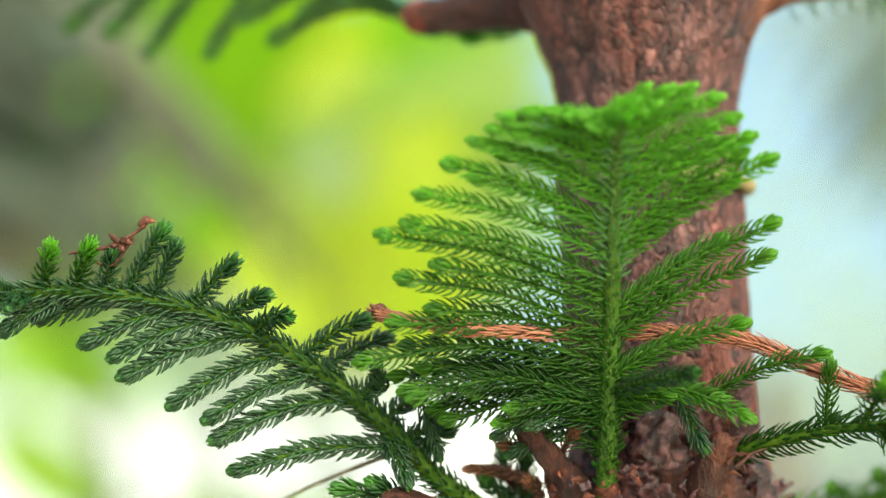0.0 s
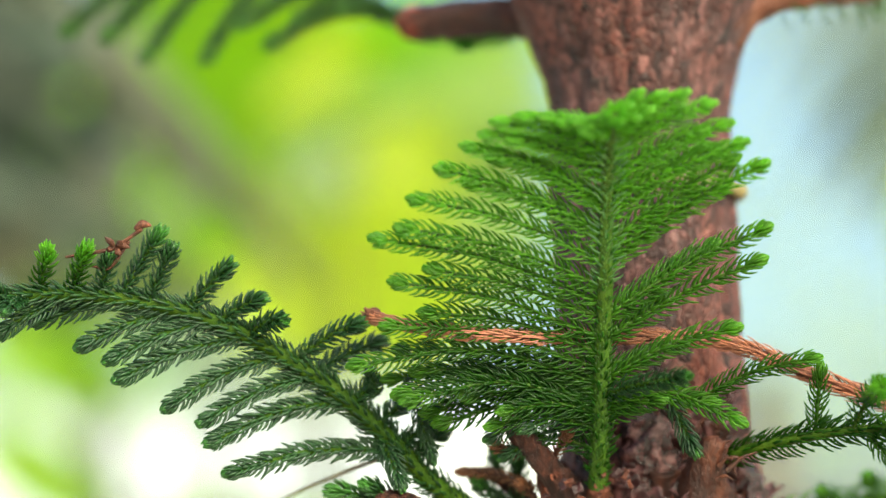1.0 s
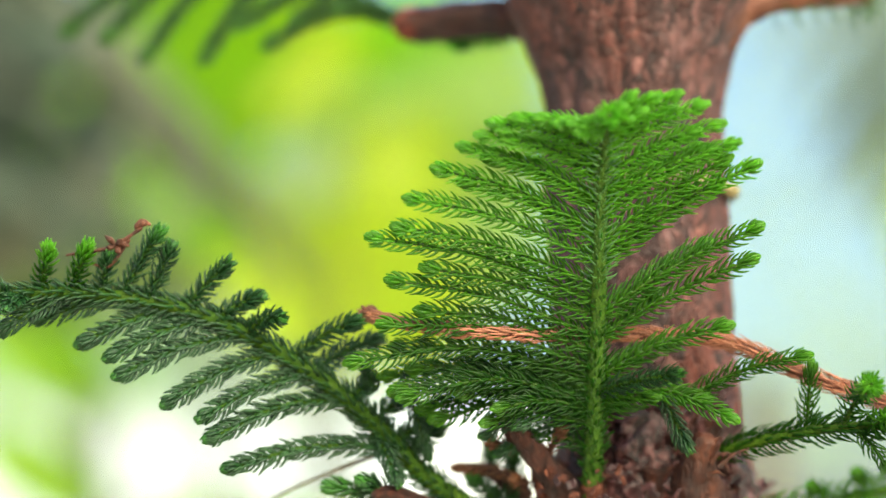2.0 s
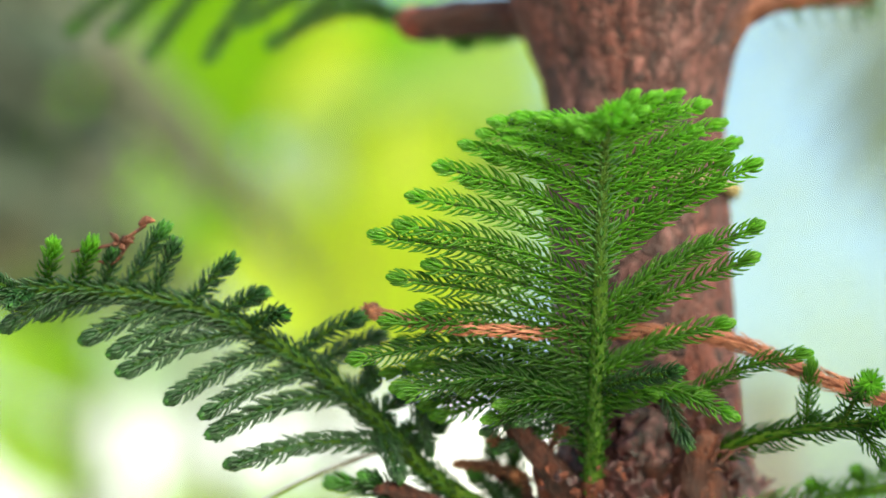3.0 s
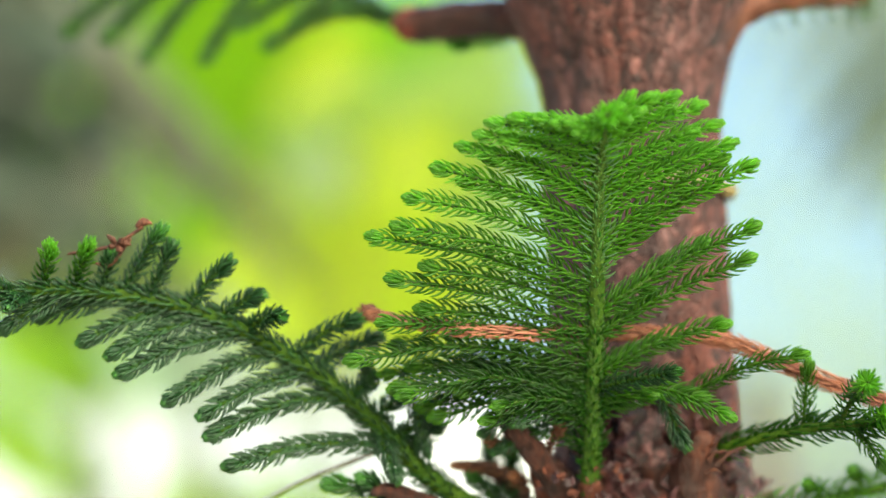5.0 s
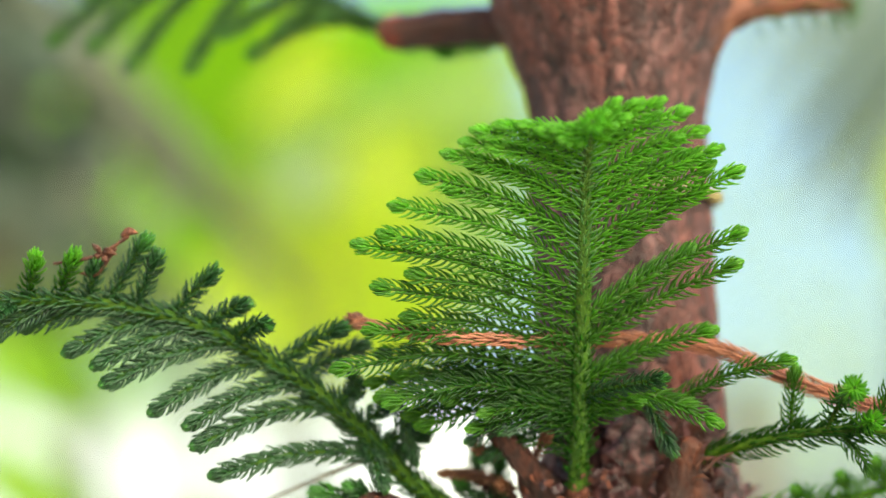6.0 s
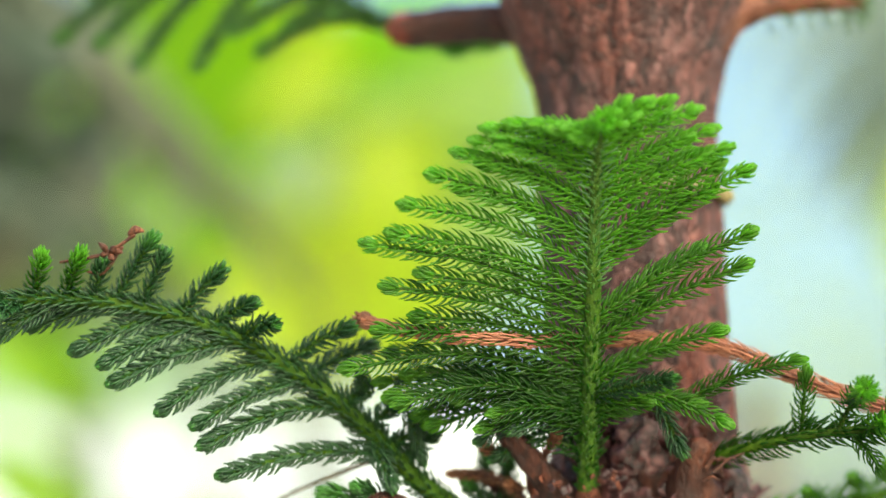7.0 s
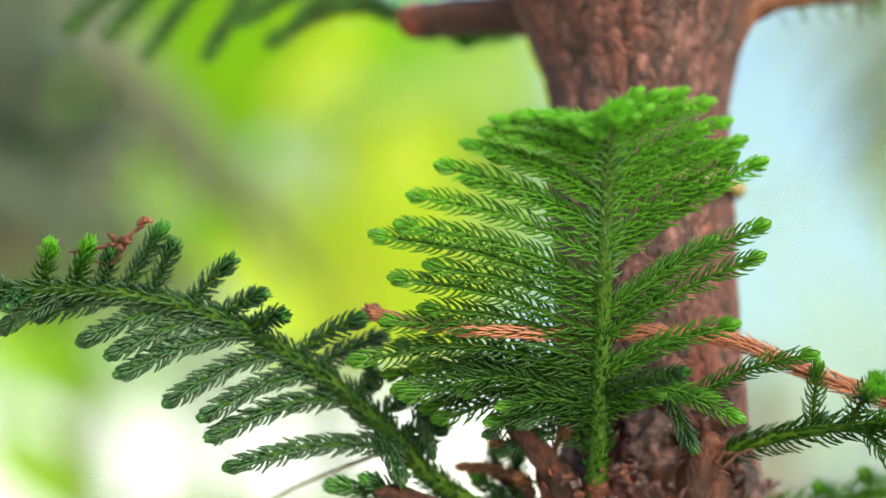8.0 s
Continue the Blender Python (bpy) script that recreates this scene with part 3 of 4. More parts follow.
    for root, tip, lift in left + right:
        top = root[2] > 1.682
        # Paler with height: young growth, plus the brighter light on the top.
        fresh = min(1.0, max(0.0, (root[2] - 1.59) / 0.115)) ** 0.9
        # Right-hand shoots are paled in colour because light falls on them.
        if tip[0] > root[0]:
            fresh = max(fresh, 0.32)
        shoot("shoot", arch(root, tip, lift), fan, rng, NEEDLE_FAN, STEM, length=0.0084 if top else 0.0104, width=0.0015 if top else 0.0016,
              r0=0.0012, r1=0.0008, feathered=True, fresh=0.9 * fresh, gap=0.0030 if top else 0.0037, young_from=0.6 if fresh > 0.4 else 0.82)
    for root, tip in [(spot(1032, 700, 1.205), spot(846, 768, 1.200)), (spot(1030, 735, 1.21), spot(872, 800, 1.210)), (spot(1034, 715, 1.21), spot(905, 752, 1.19))]:
        shoot("shoot", arch(root, tip, 0.16), fan, rng, NEEDLE_DARK, STEM_DARK, length=0.0095, width=0.0014, feathered=True, gap=0.0032, young_from=0.95)
    # one shoot points at the viewer, another hangs down
    for root, tip in [((0.0779, -0.0014, 1.5930), (0.1164, -0.0442, 1.5984)), ((0.1122, -0.0011, 1.5918), (0.1255, -0.0023, 1.5642))]:
        shoot("shoot", arch(root, tip, 0.03), fan, rng, NEEDLE_DARK, STEM_DARK, length=0.0085, per_mm=1.7, width=0.0015, young_from=0.97)
    # the leading bud, a star of needles
    shoot("bud", [(0.0793, -0.0846, 1.7189), (0.0794, -0.0934, 1.7215), (0.0792, -0.1050, 1.7198)], fan, rng, NEEDLE_FAN, STEM, r0=0.002, r1=0.0012, per_mm=2.8, width=0.0013, length=0.0072, open_angle=84, curl=30, fresh=0.75, young_from=0.3, label="star-shaped growing bud")

    # the branch that droops away to the viewer's left
    spine = [(0.0204, 0.0459, 1.5301), (-0.0074, 0.0305, 1.5464), (-0.0286, 0.0205, 1.5673), (-0.0528, 0.0123, 1.5895), (-0.0798, 0.0056, 1.6087), (-0.1066, -0.0006, 1.6239), (-0.1365, -0.0042, 1.6356), (-0.1721, -0.0092, 1.6422), (-0.2070, -0.0155, 1.6439), (-0.2323, -0.0229, 1.6394), (-0.2515, -0.0286, 1.6292)]
    spine = [farther(p) for p in spine]
    line, total = smooth_line(spine, 140)
    v, f = tube(line, np.interp(np.linspace(0, 1, 140), [0, 0.3, 0.75, 1], [0.0055, 0.0046, 0.0036, 0.0018]), 10, 0.05, rng)
    nv, nf, ny = needles(line, rng, 2.1, 0.0088, 0.0017, open_angle=62, curl=42, young_from=0.95, start=0.05, comb=0.08, skin=(0.0044, 0.0016))
    bough = mesh_object("branch", list(v) + nv, f + [tuple(k + len(v) for k in q) for q in nf], [STEM_DARK, NEEDLE_DARK], tree,
                        "drooping dark green branch with short upright side shoots", young=[0.2] * len(v) + ny, face_mats=[0] * len(f) + [1] * len(nf))
    sprigs = [((-0.2137, -0.0114, 1.6432), (-0.2062, -0.0266, 1.6652), 0, 1), ((-0.1975, -0.0094, 1.6434), (-0.1868, -0.0238, 1.6668), 0, 1), ((-0.1818, -0.0084, 1.6435), (-0.1766, -0.0180, 1.6619), 0, 0), ((-0.1707, -0.0084, 1.6435), (-0.1500, -0.0179, 1.6755), .03, .3),
              ((-0.1567, -0.0070, 1.6407), (-0.1442, -0.0148, 1.6675), .03, 0), ((-0.1380, -0.0043, 1.6362), (-0.1145, -0.0116, 1.6594), .05, 0), ((-0.1222, -0.0025, 1.6303), (-0.0983, -0.0092, 1.6422), .12, 0), ((-0.1060, -0.0006, 1.6239), (-0.0867, -0.0186, 1.6298), .2, 0),
              ((-0.0822, 0.0054, 1.6105), (-0.0470, -0.0015, 1.6304), .14, 0), ((-0.0714, 0.0082, 1.6044), (-0.0365, 0.0228, 1.6232), .1, 0), ((-0.0522, 0.0125, 1.5886), (-0.0400, 0.0108, 1.6006), .05, 0), ((-0.0407, 0.0172, 1.5768), (-0.0208, 0.0209, 1.5935), .05, 0), ((-0.0232, 0.0245, 1.5608), (-0.0037, 0.0293, 1.5764), .05, 0), ((-0.0286, 0.0207, 1.5658), (-0.0122, 0.0190, 1.5778), .08, 0),
              ((-0.1471, -0.0044, 1.6365), (-0.1921, -0.0117, 1.6167), .06, 0), ((-0.1270, -0.0026, 1.6315), (-0.1766, -0.0147, 1.6093), .08, 0), ((-0.1081, -0.0006, 1.6239), (-0.1721, -0.0113, 1.6000), .10, 0), ((-0.0902, 0.0029, 1.6139), (-0.1468, -0.0113, 1.5851), .12, 0),
              ((-0.0723, 0.0074, 1.6034), (-0.1282, -0.0123, 1.5779), .13, 0), ((-0.0552, 0.0121, 1.5910), (-0.1248, -0.0088, 1.5675), .13, 0), ((-0.0286, 0.0217, 1.5658), (-0.1157, -0.0026, 1.5523), .12, 0), ((-0.1752, -0.0080, 1.6412), (-0.2177, -0.0035, 1.6302), .05, 0),
              ((-0.2015, -0.0123, 1.6425), (-0.2328, -0.0175, 1.6221), .08, 0), ((-0.2215, -0.0172, 1.6419), (-0.2246, -0.0433, 1.6311), .05, .1), ((-0.2267, -0.0211, 1.6405), (-0.2419, -0.0349, 1.6463), .1, 0), ((-0.0377, 0.0187, 1.5733), (-0.0253, 0.0084, 1.5456), .1, 0)]
    for root, tip, lift, fresh in sprigs:
        root, tip = farther(root), farther(tip)
        if tip[2] < root[2]:
            shoot("shoot", arch(root, tip, lift), bough, rng, NEEDLE_DARK, STEM_DARK, length=0.0092, width=0.0020, r0=0.0018, r1=0.0013, feathered=True, gap=0.0028, young_from=0.96)
        else:
            shoot("shoot", arch(root, tip, lift), bough, rng, NEEDLE_FAN if fresh > 0.5 else NEEDLE_DARK, STEM_DARK, length=0.0080, per_mm=1.9, width=0.0018, open_angle=76, curl=50, comb=0.2,
                  r0=0.0015, r1=0.001, young_from=0.4 if fresh > 0.5 else (0.75 if fresh else 0.95))
    # loose sprigs that hang below it before the bright gap
    for root, tip in [(spot(705, 655, 1.205), spot(753, 806, 1.215)), (spot(660, 690, 1.215), spot(640, 640, 1.205)), (spot(800, 690, 1.215), spot(742, 725, 1.22))]:
        shoot("shoot", arch(root, tip, 0.06), bough, rng, NEEDLE_DARK, STEM_DARK, length=0.0080, width=0.0013, r0=0.001, r1=0.0007, feathered=True, gap=0.0030, young_from=0.97)

    # the branch to the viewer's right
    spine = [(0.1442, 0.0284, 1.5616), (0.1624, 0.0145, 1.5670), (0.1848, 0.0017, 1.5716), (0.2074, -0.0067, 1.5741), (0.2329, -0.0137, 1.5737), (0.2632, -0.0228, 1.5664)]
    line, total = smooth_line(spine, 70)
    v, f = tube(line, np.linspace(0.0034, 0.0022, 70), 8, 0.05, rng)
    nv, nf, ny = feather(line, rng, 0.0112, 0.0015, (0.003, 0.002), young_from=0.97, gap=0.0028, open_angle=58, curl=40)
    spray = mesh_object("branch", list(v) + nv, f + [tuple(k + len(v) for k in q) for q in nf], [STEM_DARK, NEEDLE_FAN], tree,
                        "short dark green branch with upright side shoots", young=[0.2] * len(v) + ny, face_mats=[0] * len(f) + [1] * len(nf))
    for root, tip, lift, fresh in [((0.1884, 0.0017, 1.5716), (0.1906, -0.0084, 1.6074), 0, 0), ((0.2190, -0.0087, 1.5740), (0.2265, -0.0349, 1.5773), .05, 1),
                                   ((0.1206, 0.0026, 1.5867), (0.1874, -0.0179, 1.6107), .13, .6), ((0.2130, -0.0085, 1.5728), (0.2290, -0.0150, 1.5500), .15, 0), ((0.2301, -0.0127, 1.5737), (0.2407, -0.0225, 1.6002), .1, 0)]:
        if fresh == 1:
            shoot("shoot", arch(root, tip, lift), spray, rng, NEEDLE_FAN, STEM_DARK, length=0.0085, per_mm=1.5, width=0.0014, open_angle=80, curl=40, young_from=0.25)
        else:
            shoot("shoot", arch(root, tip, lift), spray, rng, NEEDLE_FAN, STEM_DARK, length=0.0092, width=0.0013, feathered=True, fresh=0.08, young_from=0.75)

    shoot("shoot", [spot(1478, 748, 1.178), spot(1500, 704, 1.170), spot(1519, 684, 1.155), spot(1527, 677, 1.140)], spray, rng, NEEDLE_FAN, STEM_DARK, length=0.0088, per_mm=1.9, width=0.0013,
          open_angle=84, curl=30, young_from=0.5, label="shoot with a pale green star of needles at its tip")

    # low branch, closest to the viewer
    spine = [(0.1020, 0.0300, 1.4980), spot(1190, 940, 1.15), spot(1300, 912, 1.12), spot(1420, 890, 1.105), spot(1560, 860, 1.10), spot(1680, 832, 1.095)]
    line, total = smooth_line(spine, 90)
    v, f = tube(line, np.linspace(0.003, 0.002, 90), 8, 0.05, rng)
    nv, nf, ny = feather(line, rng, 0.0115, 0.0014, (0.0028, 0.0018), fresh=0.3, young_from=0.97, gap=0.0030, open_angle=66, curl=38)
    low = mesh_object("branch", list(v) + nv, f + [tuple(k + len(v) for k in q) for q in nf], [STEM_DARK, NEEDLE_FAN], tree,
                      "low green branch below the whorl", young=[0.2] * len(v) + ny, face_mats=[0] * len(f) + [1] * len(nf))
    for (r_right, r_down), (t_right, t_down), away in [((1450, 884), (1420, 856), 1.105), ((1520, 868), (1500, 832), 1.10), ((1585, 854), (1562, 806), 1.098), ((1500, 874), (1450, 900), 1.10), ((1620, 846), (1606, 796), 1.097)]:
        shoot("shoot", arch(spot(r_right, r_down, away), spot(t_right, t_down, away - 0.006), 0.1), low, rng, NEEDLE_FAN, STEM_DARK, length=0.0090, width=0.0014, feathered=True, fresh=0.2, gap=0.0030, young_from=0.7)
    # sprigs under the drooping branch
    spine = [(0.0144, 0.0604, 1.5134), (-0.0135, 0.0377, 1.5314), (-0.0378, 0.0263, 1.5402), (-0.0620, 0.0207, 1.5443)]
    under = shoot("branch", spine, tree, rng, NEEDLE_DARK, STEM_DARK, label="small green sprig under the drooping branch", length=0.0095, per_mm=1.5)
    for root, tip in [((-0.0135, 0.0377, 1.5314), (-0.0439, 0.0278, 1.5296)), ((-0.0256, 0.0270, 1.5357), (-0.0436, 0.0154, 1.5465)), ((0.0300, 0.0580, 1.5304), (0.0143, 0.0451, 1.5501)), ((0.0363, 0.0578, 1.5319), (0.0363, 0.0534, 1.5629)), ((0.0300, 0.0580, 1.5304), (0.0239, 0.0630, 1.5665))]:
        shoot("shoot", arch(root, tip, 0.1), under, rng, NEEDLE_DARK, STEM_DARK, length=0.0095, per_mm=1.5)

    # woody stumps of shed branches
    woody("branch_stump", [(0.0729, 0.0429, 1.5300), (0.0584, 0.0275, 1.5463), (0.0443, 0.0159, 1.5640), (0.0335, 0.0090, 1.5772), (0.0295, 0.0043, 1.5889)], [0.0115, 0.0088, 0.0070, 0.0062, 0.003], tree, BARK_DARK, "broken brown branch stump", 3)
    woody("branch_stump", [(0.1336, 0.0492, 1.5209), (0.1326, 0.0279, 1.5433), (0.1341, 0.0178, 1.5581), (0.1379, 0.0122, 1.5692)], [0.0270, 0.0200, 0.0115, 0.0060], tree, STUMP, "orange-brown branch stump", 7)
    # glossy swollen bark beside it, and splinters at its top
    swelling([(0.1060, 0.0560, 1.5300), (0.1075, 0.0440, 1.5560), (0.1080, 0.0415, 1.5800), (0.1080, 0.0480, 1.6020)], [0.0170, 0.0190, 0.0170, 0.0080], tree, 31)
    swelling([(0.1560, 0.0620, 1.5150), (0.1610, 0.0500, 1.5330), (0.1600, 0.0480, 1.5480), (0.1560, 0.0560, 1.5600)], [0.0110, 0.0115, 0.0090, 0.0040], tree, 33)
    splint = random.Random(61)
    for k in range(8):
        foot = np.array((0.1375 + splint.uniform(-0.006, 0.010), 0.0110 + splint.uniform(-0.004, 0.003), 1.5640 + splint.uniform(-0.016, 0.004)))
        end = foot + np.array((splint.uniform(0.002, 0.016), splint.uniform(-0.006, 0.002), splint.uniform(-0.006, 0.010)))
        woody("splinter", [foot, (foot + end) / 2 + np.array((0, 0, 0.002)), end], [0.0014, 0.0010, 0.0004], tree, DRY_TWIG if k % 2 else STUMP, "", 90 + k, 7)
    woody("branch_stump", [(0.0460, 0.0679, 1.5322), (0.0269, 0.0550, 1.5517), (0.0065, 0.0444, 1.5556)], [0.0065, 0.0042, 0.0022], tree, BARK_DARK, "slender brown branch stump", 9)
    woody("branch_stump", [(0.0049, 0.0337, 1.5237), (-0.0149, 0.0222, 1.5334), (-0.0302, 0.0162, 1.5405), (-0.0390, 0.0144, 1.5392)], [0.008, 0.0068, 0.0052, 0.002], tree, BARK_DARK, "brown branch stump", 12)
    woody("branch_stump", [(0.0720, 0.0520, 1.5150), spot(962, 868, 1.235), spot(946, 822, 1.225), spot(930, 800, 1.220)], [0.0120, 0.0095, 0.0065, 0.0020], tree, COLLAR, "splintered red-brown branch stump", 14)
    woody("branch_collar", [(0.0914, 0.0440, 1.5224), (0.0799, 0.0318, 1.5374), (0.0770, 0.0225, 1.5461)], [0.010, 0.0075, 0.0054], tree, COLLAR, "orange-brown collar of the branch", 15)

    for root, tip, ln in [((0.0435, 0.0406, 1.5468), (0.0049, 0.0394, 1.5548), .005), ((0.0354, 0.0234, 1.5614), (0.0236, 0.0124, 1.5674), .007), ((0.0535, 0.0184, 1.5611), (0.0606, 0.0066, 1.5725), .006), ((0.0449, 0.0364, 1.5405), (0.0369, 0.0253, 1.5478), .007)]:
        shoot("dead_shoot", arch(root, tip, 0.12), tree, rng, DEAD, BARK_DARK, r0=0.0018, r1=0.001, per_mm=1.5, length=ln, width=0.0013, open_angle=50, curl=30, young_from=0.9, label="withered brown shoot")
    curl_rng = random.Random(44)
    centre = np.array((0.0771, 0.0112, 1.5403))
    for k in range(40):
        v, f = bark_flake(curl_rng.uniform(0.003, 0.007), curl_rng)
        turn = Matrix.Rotation(curl_rng.uniform(3.6, 5.8), 3, 'Z') @ Matrix.Rotation(curl_rng.uniform(-1.2, 1.2), 3, 'X') @ Matrix.Rotation(curl_rng.uniform(-0.8, 0.4), 3, 'Y')
        shift = centre + np.array((curl_rng.uniform(-0.030, 0.018), curl_rng.uniform(-0.004, 0.014), curl_rng.uniform(-0.012, 0.014)))
        mesh_object("bark_flake", [turn @ Vector(q) + Vector(shift) for q in v], f, [COLLAR if k % 3 else BARK_PEEL], tree)

    # upper whorl
    woody("branch_stump", [(0.0718, 0.0994, 1.8105), (0.0390, 0.1131, 1.8207), (0.0054, 0.1279, 1.8236), (-0.0267, 0.1379, 1.8240)], [0.015, 0.0115, 0.0105, 0.0085], tree, BARK_DARK, "dark red-brown upper branch stump", 21)
    woody("cut_end", [(-0.0180, 0.1358, 1.8240), (-0.0250, 0.1375, 1.8240), (-0.0295, 0.1385, 1.8241)], [0.0098, 0.0100, 0.0070], tree, CUT, "rust-red broken end of the stump", 22)
    upper = woody("branch", [spot(1240, 60, 1.30), spot(1300, 20, 1.31), spot(1360, 2, 1.32), spot(1440, -4, 1.33), spot(1500, 1, 1.34), spot(1522, 6, 1.34)], [0.018, 0.012, 0.0085, 0.0072, 0.0066, 0.004], tree, RUST, "short rusty upper branch", 23)
    line, total = smooth_line([spot(1330, 12, 1.31), spot(1430, 2, 1.32), spot(1515, 8, 1.33)], 60)
    nv, nf, ny = needles(line, rng, 0.5, 0.015, 0.0012, open_angle=80, curl=30, young_from=0.95, start=0.1, skin=(0.006, 0.005))
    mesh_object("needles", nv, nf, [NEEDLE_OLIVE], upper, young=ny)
    spine = [(0.0056, 0.1571, 1.8314), (-0.0329, 0.1666, 1.8356), (-0.0578, 0.1746, 1.8502), (-0.1079, 0.1824, 1.8667), (-0.1623, 0.1919, 1.8711), (-0.2174, 0.2029, 1.8648)]
    frond = shoot("branch", spine, tree, rng, NEEDLE_DARK, STEM_DARK, 0.004, 0.002, label="hanging dark green upper branch")
    for root, tip in [((-0.0506, 0.1703, 1.8455), (-0.1099, 0.1690, 1.8186)), ((-0.0790, 0.1738, 1.8565), (-0.1274, 0.1673, 1.8304)), ((-0.1115, 0.1824, 1.8667), (-0.1502, 0.1799, 1.8125)), ((-0.1439, 0.1870, 1.8698), (-0.1878, 0.1896, 1.8157)), ((-0.1659, 0.1920, 1.8707), (-0.2109, 0.1879, 1.8280)),
                      ((-0.1909, 0.1924, 1.8675), (-0.2374, 0.1971, 1.8339)), ((-0.0329, 0.1666, 1.8356), (-0.0639, 0.1562, 1.8376)), ((-0.0649, 0.1744, 1.8519), (-0.0924, 0.1668, 1.8338))]:
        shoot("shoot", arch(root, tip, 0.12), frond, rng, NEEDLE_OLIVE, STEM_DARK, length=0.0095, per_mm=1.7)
    for root, tip in [((0.0394, 0.1288, 1.8169), (-0.0134, 0.1440, 1.8170)), ((0.0411, 0.1292, 1.8142), (0.0055, 0.1397, 1.8117))]:
        shoot("shoot", arch(root, tip, 0.02), frond, rng, NEEDLE, STEM_DARK, length=0.009, per_mm=0.9)
    build_flakes(tree)
    # scar ring round the trunk
    zc, ring = 1.7128, []
    c, r = trunk_at(zc)
    for k in range(49):
        a = 2 * math.pi * k / 48
        rr = r + 0.0015 - 0.006 * (1 - math.cos(a)) / 2
        ring.append((c + rr * math.cos(a), TRUNK_Y + rr * math.sin(a), zc + 0.0015 * math.sin(3 * a)))
    line = np.array(ring)
    v, f = tube(line, [0.0036 + 0.0008 * math.sin(k) for k in range(49)], 8, 0.08, random.Random(2), cap=False)
    mesh_object("scar_ring", v, f, [SCAR], tree, "pale olive ring scar")
    return tree


def build_dry_spray():
    """The dead spray lodged across the trunk."""
    rng = random.Random(31)
    pts = [(-0.0430, 0.0051, 1.6342), (-0.0252, -0.0138, 1.6284), (0.0048, -0.0182, 1.6239), (0.0405, -0.0155, 1.6217), (0.0771, -0.0025, 1.6228), (0.1137, 0.0046, 1.6232), (0.1503, 0.0072, 1.6192), (0.1860, 0.0052, 1.6041), (0.2157, 0.0038, 1.5928), (0.2448, 0.0001, 1.5835), (0.2725, -0.0084, 1.5716)]
    line, total = smooth_line(pts, 100)
    v, f = tube(line, np.linspace(0.0013, 0.0032, 100), 8, 0.1, rng)
    nv, nf, ny = needles(line[::-1], rng, 2.0, 0.0112, 0.0011, open_angle=38, curl=44, young_from=0.2, start=0.0, skin=(0.0026, 0.001))
    spray = mesh_object("dry_branch", list(v) + nv, f + [tuple(k + len(v) for k in q) for q in nf], [DRY_BUD, DRY], None, young=[0.4] * len(v) + ny, face_mats=[0] * len(f) + [1] * len(nf))
    tagged(spray, "dead copper-brown needle branch lodged across the trunk", "dead branch")
    for k in range(5):
        woody("bud_scale", [(-0.0351, 0.0045, 1.6311), np.array((-0.0405, 0.0031, 1.6340)) + np.array((rng.uniform(-.002, .002), rng.uniform(-.003, .003), rng.uniform(-.002, .003))),
                               np.array((-0.0453, 0.0007, 1.6361)) + np.array((rng.uniform(-.001, .003), rng.uniform(-.004, .004), rng.uniform(-.004, .004)))], [0.0012, 0.0028, 0.0006], spray, DRY_BUD, "", 40 + k, 8)


def build_dry_twig():
    """Shed bud scales caught on the drooping branch."""
    twig = thing("dry_twig", "withered red-brown twig caught among green shoots", "twig", farther((-0.1694, -0.0206, 1.6661)))
    rng = random.Random(3)
    for k in range(6):
        c = np.array(farther((-0.1724, -0.0208, 1.6672)))
        off = np.array((rng.uniform(-.006, .006), rng.uniform(-.003, .003), rng.uniform(-.003, .003)))
        woody("bud_scale", [c + off * 0.3, c + off, c + off * 1.8 + np.array((0, 0, rng.uniform(-.002, .002)))], [0.0010, 0.0018, 0.0004], twig, DRY_TWIG, "", 60 + k, 9)
    woody("stalk", [farther((-0.1986, -0.0182, 1.6628)), farther((-0.1769, -0.0206, 1.6661)), farther((-0.1694, -0.0211, 1.6696)), farther((-0.1589, -0.0231, 1.6765))], [0.0006, 0.0011, 0.001, 0.0011], twig, DRY_TWIG, "", 71, 7)
    woody("bud", [farther((-0.1624, -0.0231, 1.6765)), farther((-0.1589, -0.0234, 1.6789)), farther((-0.1541, -0.0234, 1.6783))], [0.0010, 0.0023, 0.0006], twig, DRY_TWIG, "", 72, 8)
    woody("stalk", [farther((-0.1655, -0.0213, 1.6705)), farther((-0.1757, -0.0174, 1.6575)), farther((-0.1846, -0.0175, 1.6581))], [0.0009, 0.001, 0.0006], twig, DRY_TWIG, "", 73, 7)


def build_grey_twig():
    t = woody("bare_twig", [(-0.1124, 0.0781, 1.5309), (-0.0863, 0.0662, 1.5440), (-0.0606, 0.0547, 1.5542), (-0.0416, 0.0467, 1.5607), (-0.0291, 0.0432, 1.5636)], [0.0009, 0.0010, 0.0011, 0.0012, 0.0012], None, TWIG, "", 81, 7)
    tagged(t, "thin bare grey twig below the drooping branch", "twig")


